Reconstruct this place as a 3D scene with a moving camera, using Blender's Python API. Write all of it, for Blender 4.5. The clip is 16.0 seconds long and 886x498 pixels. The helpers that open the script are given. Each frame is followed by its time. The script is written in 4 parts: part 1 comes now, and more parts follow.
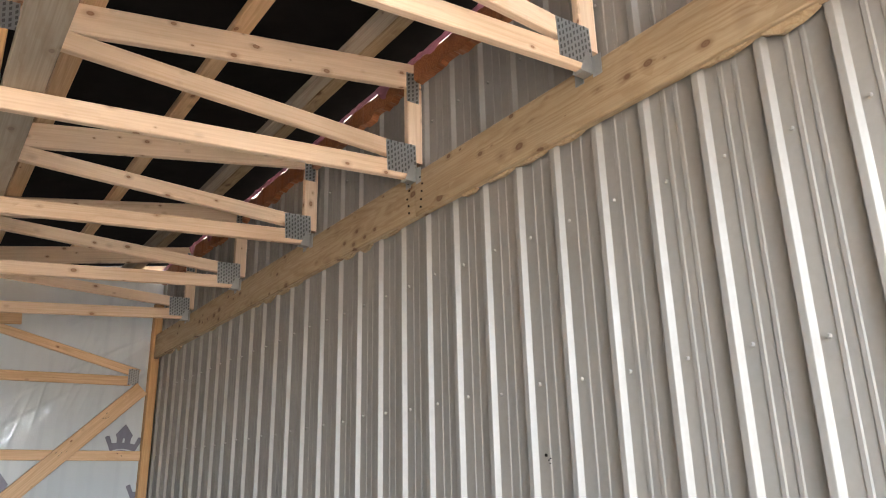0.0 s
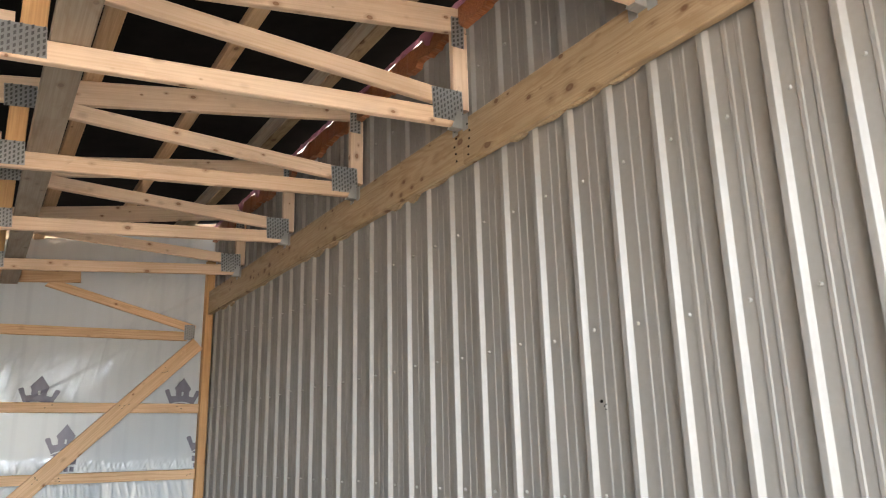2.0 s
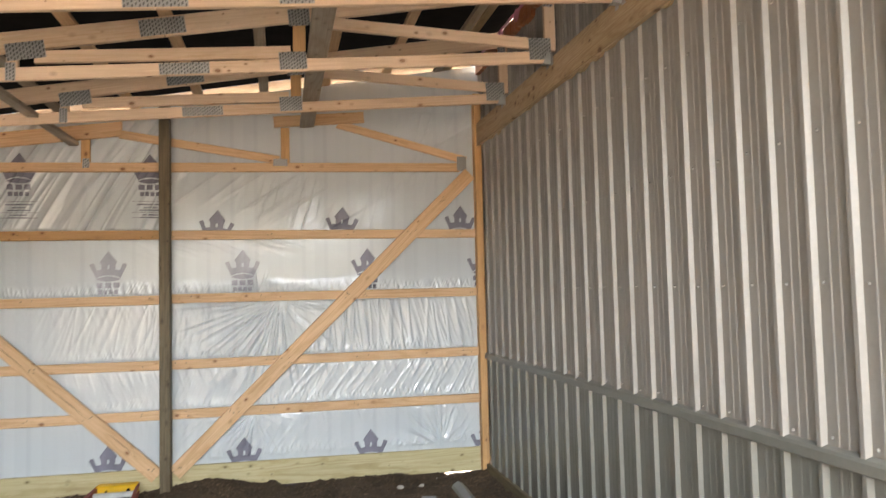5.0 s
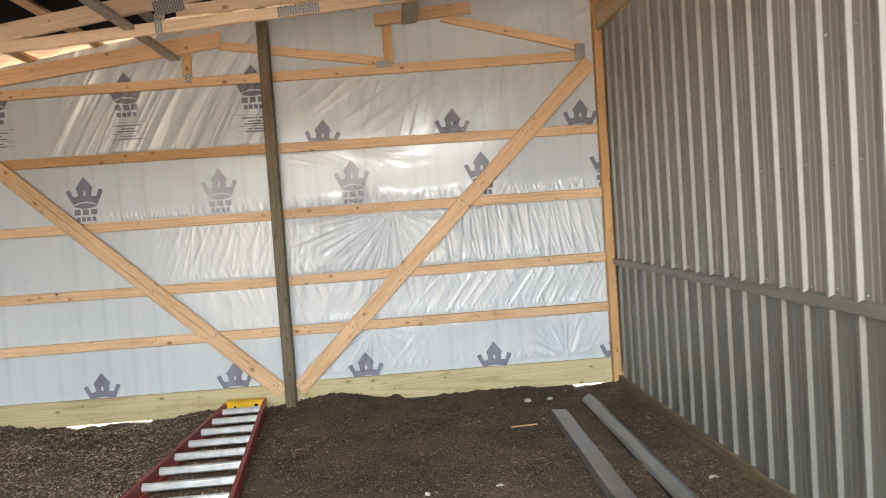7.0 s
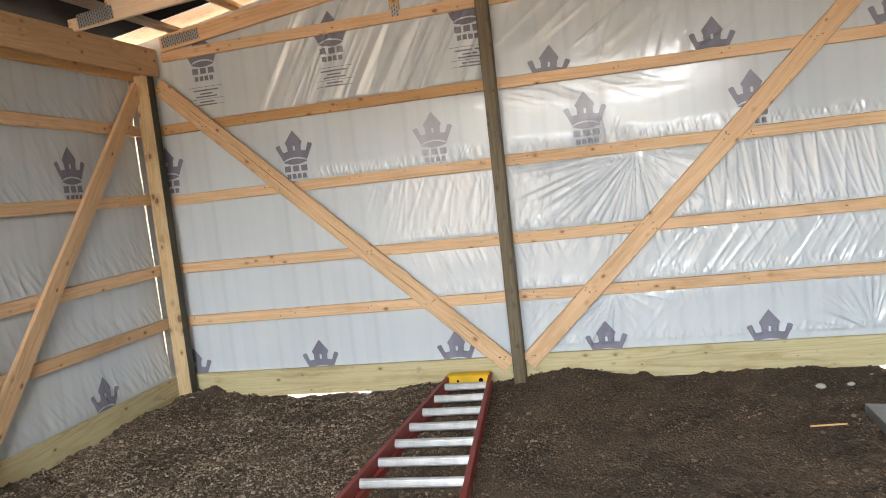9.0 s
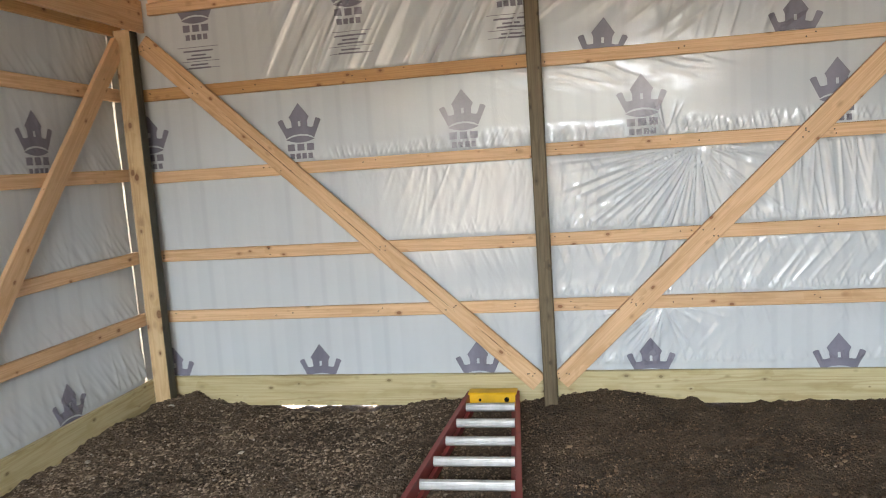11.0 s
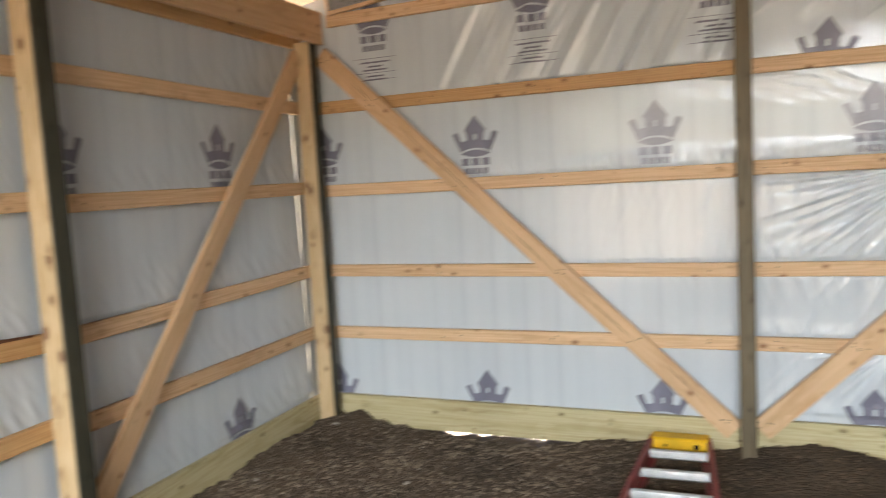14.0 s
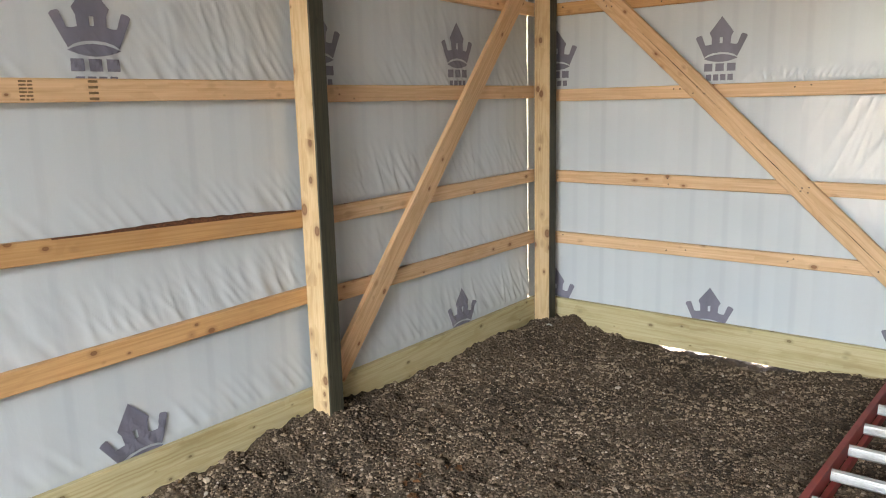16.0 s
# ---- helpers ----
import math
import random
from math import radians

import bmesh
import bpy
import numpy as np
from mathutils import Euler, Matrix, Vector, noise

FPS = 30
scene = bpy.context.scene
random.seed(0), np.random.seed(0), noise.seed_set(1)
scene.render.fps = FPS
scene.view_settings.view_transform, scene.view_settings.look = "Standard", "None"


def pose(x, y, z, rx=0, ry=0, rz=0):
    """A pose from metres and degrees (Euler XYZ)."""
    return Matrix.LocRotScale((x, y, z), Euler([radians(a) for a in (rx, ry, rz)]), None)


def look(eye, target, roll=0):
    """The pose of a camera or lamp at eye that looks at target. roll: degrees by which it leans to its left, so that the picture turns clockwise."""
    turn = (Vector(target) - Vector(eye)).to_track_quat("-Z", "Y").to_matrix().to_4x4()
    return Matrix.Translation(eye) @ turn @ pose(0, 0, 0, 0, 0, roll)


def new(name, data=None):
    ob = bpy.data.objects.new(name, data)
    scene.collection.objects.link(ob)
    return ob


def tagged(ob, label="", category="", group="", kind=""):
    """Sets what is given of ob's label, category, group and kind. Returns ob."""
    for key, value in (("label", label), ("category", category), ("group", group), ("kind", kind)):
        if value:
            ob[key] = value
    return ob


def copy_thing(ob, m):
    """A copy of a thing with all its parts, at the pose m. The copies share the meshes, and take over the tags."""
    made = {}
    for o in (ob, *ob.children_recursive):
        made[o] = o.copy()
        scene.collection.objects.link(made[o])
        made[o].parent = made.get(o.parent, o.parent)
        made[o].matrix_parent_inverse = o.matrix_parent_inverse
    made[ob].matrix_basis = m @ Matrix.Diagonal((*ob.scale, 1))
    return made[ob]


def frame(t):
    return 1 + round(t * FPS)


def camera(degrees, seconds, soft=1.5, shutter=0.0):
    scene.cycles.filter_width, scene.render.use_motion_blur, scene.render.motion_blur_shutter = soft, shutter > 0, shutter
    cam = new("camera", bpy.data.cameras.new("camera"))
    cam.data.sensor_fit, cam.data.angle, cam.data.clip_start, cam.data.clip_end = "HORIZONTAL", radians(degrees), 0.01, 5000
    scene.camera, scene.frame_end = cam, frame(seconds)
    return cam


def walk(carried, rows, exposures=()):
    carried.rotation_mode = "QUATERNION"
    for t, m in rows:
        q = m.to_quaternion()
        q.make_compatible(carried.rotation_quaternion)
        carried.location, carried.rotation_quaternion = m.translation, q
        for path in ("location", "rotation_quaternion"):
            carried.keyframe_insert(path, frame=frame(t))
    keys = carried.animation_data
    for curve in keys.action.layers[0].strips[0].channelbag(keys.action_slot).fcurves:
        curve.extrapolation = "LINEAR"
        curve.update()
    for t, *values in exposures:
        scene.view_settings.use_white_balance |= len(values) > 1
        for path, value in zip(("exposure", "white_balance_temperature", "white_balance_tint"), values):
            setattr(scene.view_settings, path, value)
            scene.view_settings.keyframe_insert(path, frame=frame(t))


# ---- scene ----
cam = camera(61.2, 16.0, soft=1.0, shutter=0.5)
PATH = [
    (0, (-1.989, -7.636, 2.038), (-0.88, -6.09, 2.656), -1.3),
    (0.5, (-1.991, -7.622, 2.031), (-0.894, -6.059, 2.623), -1.2),
    (1, (-1.985, -7.606, 2.022), (-0.902, -6.019, 2.576), -1.1),
    (1.5, (-1.984, -7.593, 2.015), (-0.924, -5.982, 2.544), -1.3),
    (2, (-1.977, -7.58, 2.015), (-0.952, -5.94, 2.524), -1.4),
    (2.5, (-1.979, -7.578, 2.003), (-1.012, -5.896, 2.488), -1.5),
    (3, (-1.985, -7.576, 1.99), (-1.094, -5.841, 2.436), -1.6),
    (3.5, (-1.997, -7.575, 1.977), (-1.198, -5.784, 2.368), -1.6),
    (4, (-2.028, -7.573, 1.944), (-1.365, -5.713, 2.257), -1.9),
    (4.5, (-2.044, -7.577, 1.876), (-1.518, -5.66, 2.093), -1.5),
    (5, (-2.085, -7.588, 1.825), (-1.662, -5.637, 1.938), -1.4),
    (5.2, (-2.087, -7.586, 1.821), (-1.701, -5.625, 1.896), -1.3),
    (7.3, (-2.065, -6.903, 1.684), (-1.963, -4.908, 1.584), -4.2),
    (7.5, (-2.053, -6.771, 1.675), (-1.965, -4.776, 1.563), -4.1),
    (8, (-2.089, -6.494, 1.637), (-2.209, -4.506, 1.449), -3.7),
    (8.5, (-2.239, -6.269, 1.673), (-2.668, -4.325, 1.483), -6.3),
    (8.7, (-2.281, -6.165, 1.677), (-2.721, -4.221, 1.509), -6.5),
    (10.8, (-2.81, -5.364, 1.81), (-3.209, -3.42, 1.567), -4.1),
    (11, (-2.874, -5.297, 1.793), (-3.248, -3.346, 1.558), -3.9),
    (11.5, (-2.99, -5.068, 1.809), (-3.26, -3.102, 1.565), -2.2),
    (12, (-3.056, -4.944, 1.837), (-3.249, -2.964, 1.635), -1.6),
    (12.5, (-3.09, -4.963, 1.884), (-3.248, -2.977, 1.71), -1.8),
    (13, (-3.101, -4.96, 1.913), (-3.299, -2.976, 1.767), -1.7),
    (13.5, (-3.154, -4.972, 1.892), (-3.53, -3.013, 1.746), -2.6),
    (13.9, (-3.185, -4.985, 1.868), (-3.846, -3.106, 1.687), -3.1),
    (14, (-3.177, -4.987, 1.868), (-3.921, -3.141, 1.676), -3.2),
    (14.5, (-3.225, -5.028, 1.85), (-4.242, -3.323, 1.607), -3.1),
    (15, (-3.241, -5.06, 1.827), (-4.371, -3.435, 1.539), -2.2),
    (15.5, (-3.237, -5.083, 1.785), (-4.43, -3.514, 1.442), -1.7),
    (16, (-3.231, -5.096, 1.781), (-4.446, -3.555, 1.395), -1.4),
]
walk(cam, [(t, look(eye, target, roll)) for t, eye, target, roll in PATH],
     [(0, 3.12, 6950, 14), (2, 3.12, 7100, 14), (4, 3.17, 7700, 15.5), (5, 3.14, 7900, 16), (8, 3.36, 7800, 16.5), (12.5, 3.14, 7700, 16), (14, 3.22, 7800, 16), (16, 3.38, 7850, 15.5)])

# ---- light ----
world = bpy.data.worlds.new("sky")
scene.world = world
world.use_nodes = True
wn = world.node_tree
sky = wn.nodes.new("ShaderNodeTexSky")
sky.sky_type, sky.sun_disc = "NISHITA", False
sky.sun_elevation, sky.sun_rotation = radians(50), radians(-80)
wn.links.new(sky.outputs[0], wn.nodes["Background"].inputs[0])
wn.nodes["Background"].inputs[1].default_value = 0.095
sun_data = bpy.data.lights.new("sun", "SUN")
sun_data.energy, sun_data.angle, sun_data.color = 5.0, radians(2), (1.0, 0.92, 0.82)
sun = new("sun", sun_data)
sun.matrix_world = look((-14, 2.4, 17), (0, 0, 0))
door_data = bpy.data.lights.new("doorway_light", "AREA")
door_data.shape, door_data.size, door_data.size_y = "RECTANGLE", 8.4, 4.4
door_data.energy, door_data.color = 700, (0.80, 0.96, 1.12)
door_lamp = new("doorway_light", door_data)
door_lamp.matrix_world = look((-1.8, -13.0, 5.75), (-3.5, -5.0, 0.8))

# ---- materials ----


def material(name, rough=0.6, metal=0.0):
    m = bpy.data.materials.new(name)
    m.use_nodes = True
    b = m.node_tree.nodes["Principled BSDF"]
    b.inputs["Roughness"].default_value = rough
    b.inputs["Metallic"].default_value = metal
    return m, m.node_tree, b


def node(nt, kind, **values):
    n = nt.nodes.new(kind)
    for key, value in values.items():
        n.inputs[key.replace("_", " ")].default_value = value
    return n


def local_coords(nt, scale, spread=37.0):
    """Object coordinates, stretched, and shifted by the object's own random number."""
    tc = nt.nodes.new("ShaderNodeTexCoord")
    info = nt.nodes.new("ShaderNodeObjectInfo")
    mul = nt.nodes.new("ShaderNodeMath")
    mul.operation = "MULTIPLY"
    mul.inputs[1].default_value = spread
    add = nt.nodes.new("ShaderNodeVectorMath")
    add.operation = "ADD"
    sc = nt.nodes.new("ShaderNodeVectorMath")
    sc.operation = "MULTIPLY"
    sc.inputs[1].default_value = scale
    nt.links.new(info.outputs["Random"], mul.inputs[0])
    nt.links.new(tc.outputs["Object"], add.inputs[0])
    nt.links.new(mul.outputs[0], add.inputs[1])
    nt.links.new(add.outputs[0], sc.inputs[0])
    return sc.outputs[0], info.outputs["Random"]


def ramp(nt, source, stops):
    r = nt.nodes.new("ShaderNodeValToRGB")
    el = r.color_ramp.elements
    while len(el) < len(stops):
        el.new(0.5)
    for e, (p, c) in zip(el, stops):
        e.position, e.color = p, (*c, 1)
    nt.links.new(source, r.inputs[0])
    return r.outputs[0]


def mix(nt, kind, fac, a, b):
    m = nt.nodes.new("ShaderNodeMix")
    m.data_type, m.blend_type = "RGBA", kind
    for socket, value in ((m.inputs[0], fac), (m.inputs[6], a), (m.inputs[7], b)):
        if isinstance(value, bpy.types.NodeSocket):
            nt.links.new(value, socket)
        elif isinstance(value, tuple):
            socket.default_value = (*value, 1)
        else:
            socket.default_value = value
    return m.outputs[2]


def bump(nt, b, height, strength, distance):
    n = nt.nodes.new("ShaderNodeBump")
    n.inputs["Strength"].default_value, n.inputs["Distance"].default_value = strength, distance
    nt.links.new(height, n.inputs["Height"])
    nt.links.new(n.outputs[0], b.inputs["Normal"])


def math_node(nt, op, a, b=None):
    n = nt.nodes.new("ShaderNodeMath")
    n.operation = op
    for socket, value in zip(n.inputs, (a, b)):
        if isinstance(value, bpy.types.NodeSocket):
            nt.links.new(value, socket)
        elif value is not None:
            socket.default_value = value
    return n.outputs[0]


def wood(name, light, dark, knot, rough=0.62, tone=0.18, rings=0.45, knots=0.15, turns=70.0, dirt=0.35):
    """Sawn timber along x: thin late-wood lines that bend round scattered knots, fibre, blotches and handling marks."""
    m, nt, b = material(name, rough)
    v4, rnd = local_coords(nt, (8.5, 13.0, 13.0))
    kn = node(nt, "ShaderNodeTexVoronoi", Scale=1.0, Randomness=1.0)
    nt.links.new(v4, kn.inputs["Vector"])
    sep = nt.nodes.new("ShaderNodeSeparateColor")
    nt.links.new(kn.outputs["Color"], sep.inputs[0])
    size = nt.nodes.new("ShaderNodeMapRange")
    for key, value in (("From Min", 0.2), ("From Max", 1.0), ("To Min", knots * 0.08), ("To Max", knots)):
        size.inputs[key].default_value = value
    nt.links.new(sep.outputs[0], size.inputs["Value"])
    ratio = math_node(nt, "DIVIDE", kn.outputs["Distance"], math_node(nt, "MAXIMUM", size.outputs[0], 0.004))
    v, _ = local_coords(nt, (0.45, 7.0, 7.0))
    field = node(nt, "ShaderNodeTexNoise", Scale=1.0, Detail=1.0, Roughness=0.3)
    nt.links.new(v, field.inputs["Vector"])
    swirl = math_node(nt, "DIVIDE", 0.10, math_node(nt, "ADD", ratio, 0.9))
    wave = math_node(nt, "SINE", math_node(nt, "MULTIPLY", math_node(nt, "ADD", field.outputs["Fac"], swirl), turns))
    line = ramp(nt, math_node(nt, "ADD", math_node(nt, "MULTIPLY", wave, 0.5), 0.5), [(0.0, (1, 1, 1)), (0.55, (0.82, 0.82, 0.82)), (0.85, (0.25, 0.25, 0.25)), (1.0, (0, 0, 0))])
    v2, _ = local_coords(nt, (2.5, 130.0, 130.0))
    fibre = node(nt, "ShaderNodeTexNoise", Scale=1.0, Detail=4.0)
    nt.links.new(v2, fibre.inputs["Vector"])
    v3, _ = local_coords(nt, (1.2, 5.0, 5.0))
    blot = node(nt, "ShaderNodeTexNoise", Scale=1.0, Detail=5.0, Roughness=0.6)
    nt.links.new(v3, blot.inputs["Vector"])
    base = ramp(nt, fibre.outputs["Fac"], [(0.32, dark), (0.62, light)])
    late = tuple(c * f for c, f in zip(dark, (0.78, 0.68, 0.56)))
    faded = ramp(nt, blot.outputs["Fac"], [(0.35, (rings, rings, rings)), (0.62, (rings * 0.35,) * 3)])
    lines = math_node(nt, "MULTIPLY", math_node(nt, "SUBTRACT", 1.0, line), faded)
    col = mix(nt, "MIX", lines, base, late)
    col = mix(nt, "MULTIPLY", dirt, col, ramp(nt, blot.outputs["Fac"], [(0.28, (0.66, 0.62, 0.56)), (0.5, (0.97, 0.96, 0.95)), (0.7, (1.0, 1.0, 1.0))]))
    vary = ramp(nt, rnd, [(0.0, (1 - tone, 1 - tone * 1.15, 1 - tone * 1.35)), (1.0, (1.0, 1.0, 1.0))])
    col = mix(nt, "MULTIPLY", 1.0, col, vary)
    halo = ramp(nt, math_node(nt, "MULTIPLY", ratio, 0.4), [(0.0, (0.95, 0.95, 0.95)), (0.18, (0.8, 0.8, 0.8)), (0.36, (0.95, 0.95, 0.95)), (0.48, (0.35, 0.35, 0.35)), (1.0, (0, 0, 0))])
    col = mix(nt, "MIX", halo, col, knot)
    nt.links.new(col, b.inputs["Base Color"])
    bump(nt, b, math_node(nt, "ADD", fibre.outputs["Fac"], line), 0.25, 0.0015)
    return m


PINE = wood("fresh_pine", (0.83, 0.57, 0.35), (0.71, 0.455, 0.26), (0.24, 0.09, 0.035))
TRUSS_PINE = wood("pale_truss_pine", (0.86, 0.66, 0.49), (0.77, 0.56, 0.39), (0.27, 0.12, 0.055), rings=0.25)
PINE_DEEP = wood("amber_pine", (0.70, 0.425, 0.20), (0.58, 0.325, 0.14), (0.2, 0.08, 0.03), rings=0.25)
GREYED = wood("weathered_grey_pine", (0.47, 0.405, 0.33), (0.38, 0.315, 0.25), (0.2, 0.14, 0.1), dirt=0.6)
TREATED = wood("treated_pine", (0.60, 0.535, 0.325), (0.51, 0.44, 0.245), (0.17, 0.12, 0.055), tone=0.1, rings=0.6, knots=0.13, dirt=0.5)
LEDGER = wood("treated_ledger_pine", (0.47, 0.355, 0.225), (0.385, 0.275, 0.16), (0.14, 0.065, 0.028), tone=0.1, rings=0.6, knots=0.22, turns=110.0, dirt=0.6)
POST = wood("treated_post_pine", (0.64, 0.48, 0.29), (0.55, 0.39, 0.215), (0.15, 0.06, 0.025), tone=0.12, rings=0.6, knots=0.28, turns=90.0, dirt=0.5)
# Greenish post pine with the side's shade in its colour; nail heads too.
POST_DARK = wood("shaded_dark_pine", (0.07, 0.065, 0.042), (0.03, 0.03, 0.02), (0.03, 0.025, 0.015), tone=0.1)
POST_BROWN = wood("brown_treated_pine", (0.19, 0.15, 0.09), (0.12, 0.093, 0.055), (0.05, 0.035, 0.02), tone=0.1, rings=0.7, dirt=0.6)


def steel(name, colour, rough, streak=0.12, metal=0.0):
    m, nt, b = material(name, rough, metal)
    tc = nt.nodes.new("ShaderNodeTexCoord")
    sc = nt.nodes.new("ShaderNodeVectorMath")
    sc.operation = "MULTIPLY"
    sc.inputs[1].default_value = (6.0, 6.0, 0.5)
    nt.links.new(tc.outputs["Object"], sc.inputs[0])
    n1 = node(nt, "ShaderNodeTexNoise", Scale=1.0, Detail=5.0)
    nt.links.new(sc.outputs[0], n1.inputs["Vector"])
    n2 = node(nt, "ShaderNodeTexNoise", Scale=40.0, Detail=3.0)
    nt.links.new(tc.outputs["Object"], n2.inputs["Vector"])
    lo = tuple(c * (1 - streak) for c in colour)
    hi = tuple(min(1, c * (1 + streak)) for c in colour)
    col = ramp(nt, n1.outputs["Fac"], [(0.3, lo), (0.7, hi)])
    col = mix(nt, "MULTIPLY", 0.25, col, ramp(nt, n2.outputs["Fac"], [(0.35, (0.8, 0.8, 0.8)), (0.6, (1, 1, 1))]))
    nt.links.new(col, b.inputs["Base Color"])
    bump(nt, b, n1.outputs["Fac"], 0.05, 0.006)
    return m


TAN = steel("tan_painted_steel", (0.268, 0.25, 0.229), 0.45, 0.04)
SLATE = steel("slate_painted_steel", (0.172, 0.171, 0.153), 0.32, 0.06)
GALV = steel("galvanised_steel", (0.40, 0.415, 0.42), 0.42, 0.3, 0.75)
# Darker copy of the plate steel: the slots' inner shade as a colour.
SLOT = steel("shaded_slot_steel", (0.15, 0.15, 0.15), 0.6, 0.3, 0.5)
TRIM_STEEL = steel("grey_trim_steel", (0.175, 0.17, 0.165), 0.3, 0.15, 0.2)
ALU = steel("brushed_aluminium", (0.46, 0.47, 0.46), 0.42, 0.3, 0.6)
RED = steel("red_fibreglass", (0.25, 0.035, 0.03), 0.5, 0.2)
YELLOW = steel("yellow_plastic", (0.78, 0.45, 0.02), 0.45, 0.12)
BLACK = steel("black_felt", (0.0085, 0.007, 0.006), 0.85, 0.35)
BLACK.node_tree.nodes["Principled BSDF"].inputs["Specular IOR Level"].default_value = 0.12
WHITE_STEEL = steel("pale_siding_steel", (0.55, 0.55, 0.53), 0.5, 0.06)


def film_material(name, colour, rough):
    """Glossy plastic film, a little darker where the hollows of the siding show through it every nine inches."""
    m, nt, b = material(name, rough)
    tc = nt.nodes.new("ShaderNodeTexCoord")
    n1 = node(nt, "ShaderNodeTexNoise", Scale=1.3, Detail=4.0)
    nt.links.new(tc.outputs["Object"], n1.inputs["Vector"])
    sep = nt.nodes.new("ShaderNodeSeparateXYZ")
    nt.links.new(tc.outputs["Object"], sep.inputs[0])
    reach = math_node(nt, "ADD", sep.outputs["X"], sep.outputs["Y"])
    phase = math_node(nt, "FRACT", math_node(nt, "DIVIDE", math_node(nt, "ADD", reach, 40.0), 0.2286))
    sc = nt.nodes.new("ShaderNodeVectorMath")
    sc.operation = "MULTIPLY"
    sc.inputs[1].default_value = (1.0, 1.0, 0.15)
    nt.links.new(tc.outputs["Object"], sc.inputs[0])
    n3 = node(nt, "ShaderNodeTexNoise", Scale=3.1, Detail=1.0)
    nt.links.new(sc.outputs[0], n3.inputs["Vector"])
    lo = tuple(c * 0.94 for c in colour)
    col = ramp(nt, n1.outputs["Fac"], [(0.3, lo), (0.7, colour)])
    rib = ramp(nt, phase, [(0.0, (0.90, 0.91, 0.925)), (0.10, (0.915, 0.92, 0.935)), (0.17, (0.985, 0.985, 0.985)), (0.5, (1, 1, 1)), (0.56, (0.955, 0.96, 0.965)), (0.93, (0.965, 0.97, 0.975)), (1.0, (0.90, 0.91, 0.925))])
    seen = ramp(nt, n3.outputs["Fac"], [(0.36, (0.25, 0.25, 0.25)), (0.58, (1, 1, 1))])
    col = mix(nt, "MULTIPLY", seen, col, rib)
    nt.links.new(col, b.inputs["Base Color"])
    n2 = node(nt, "ShaderNodeTexNoise", Scale=5.0, Detail=3.0, Distortion=0.8)
    nt.links.new(tc.outputs["Object"], n2.inputs["Vector"])
    sc2 = nt.nodes.new("ShaderNodeVectorMath")
    sc2.operation = "MULTIPLY"
    sc2.inputs[1].default_value = (9.0, 9.0, 3.0)
    nt.links.new(tc.outputs["Object"], sc2.inputs[0])
    n4 = node(nt, "ShaderNodeTexNoise", Scale=1.0, Detail=2.0, Distortion=1.5)
    nt.links.new(sc2.outputs[0], n4.inputs["Vector"])
    fold = ramp(nt, n4.outputs["Fac"], [(0.45, (0, 0, 0)), (0.5, (1, 1, 1)), (0.55, (0, 0, 0))])
    both = math_node(nt, "MULTIPLY_ADD", fold, 0.07)
    nt.links.new(n2.outputs["Fac"], both.node.inputs[2])
    bump(nt, b, both, 0.13, 0.012)
    b.inputs["Specular IOR Level"].default_value = 0.62
    return m


WRAP = film_material("white_house_wrap", (0.605, 0.66, 0.70), 0.15)
FLAP, flap_nodes, flap_shader = material("translucent_film_edge", 0.3)
flap_glow = flap_nodes.nodes.new("ShaderNodeBsdfTranslucent")
flap_glow.inputs[0].default_value = (0.85, 0.86, 0.84, 1)
flap_nodes.links.new(flap_glow.outputs[0], flap_nodes.nodes["Material Output"].inputs[0])
INK = steel("violet_grey_ink", (0.18, 0.18, 0.235), 0.4, 0.2)
INK_PALE = steel("faded_grey_ink", (0.34, 0.35, 0.41), 0.4, 0.2)
PINK = film_material("pink_plastic_film", (0.62, 0.30, 0.40), 0.18)
RUST = wood("orange_stained_board", (0.46, 0.185, 0.08), (0.28, 0.085, 0.03), (0.12, 0.04, 0.02), rough=0.35, tone=0.1, dirt=0.9, knots=0.05)


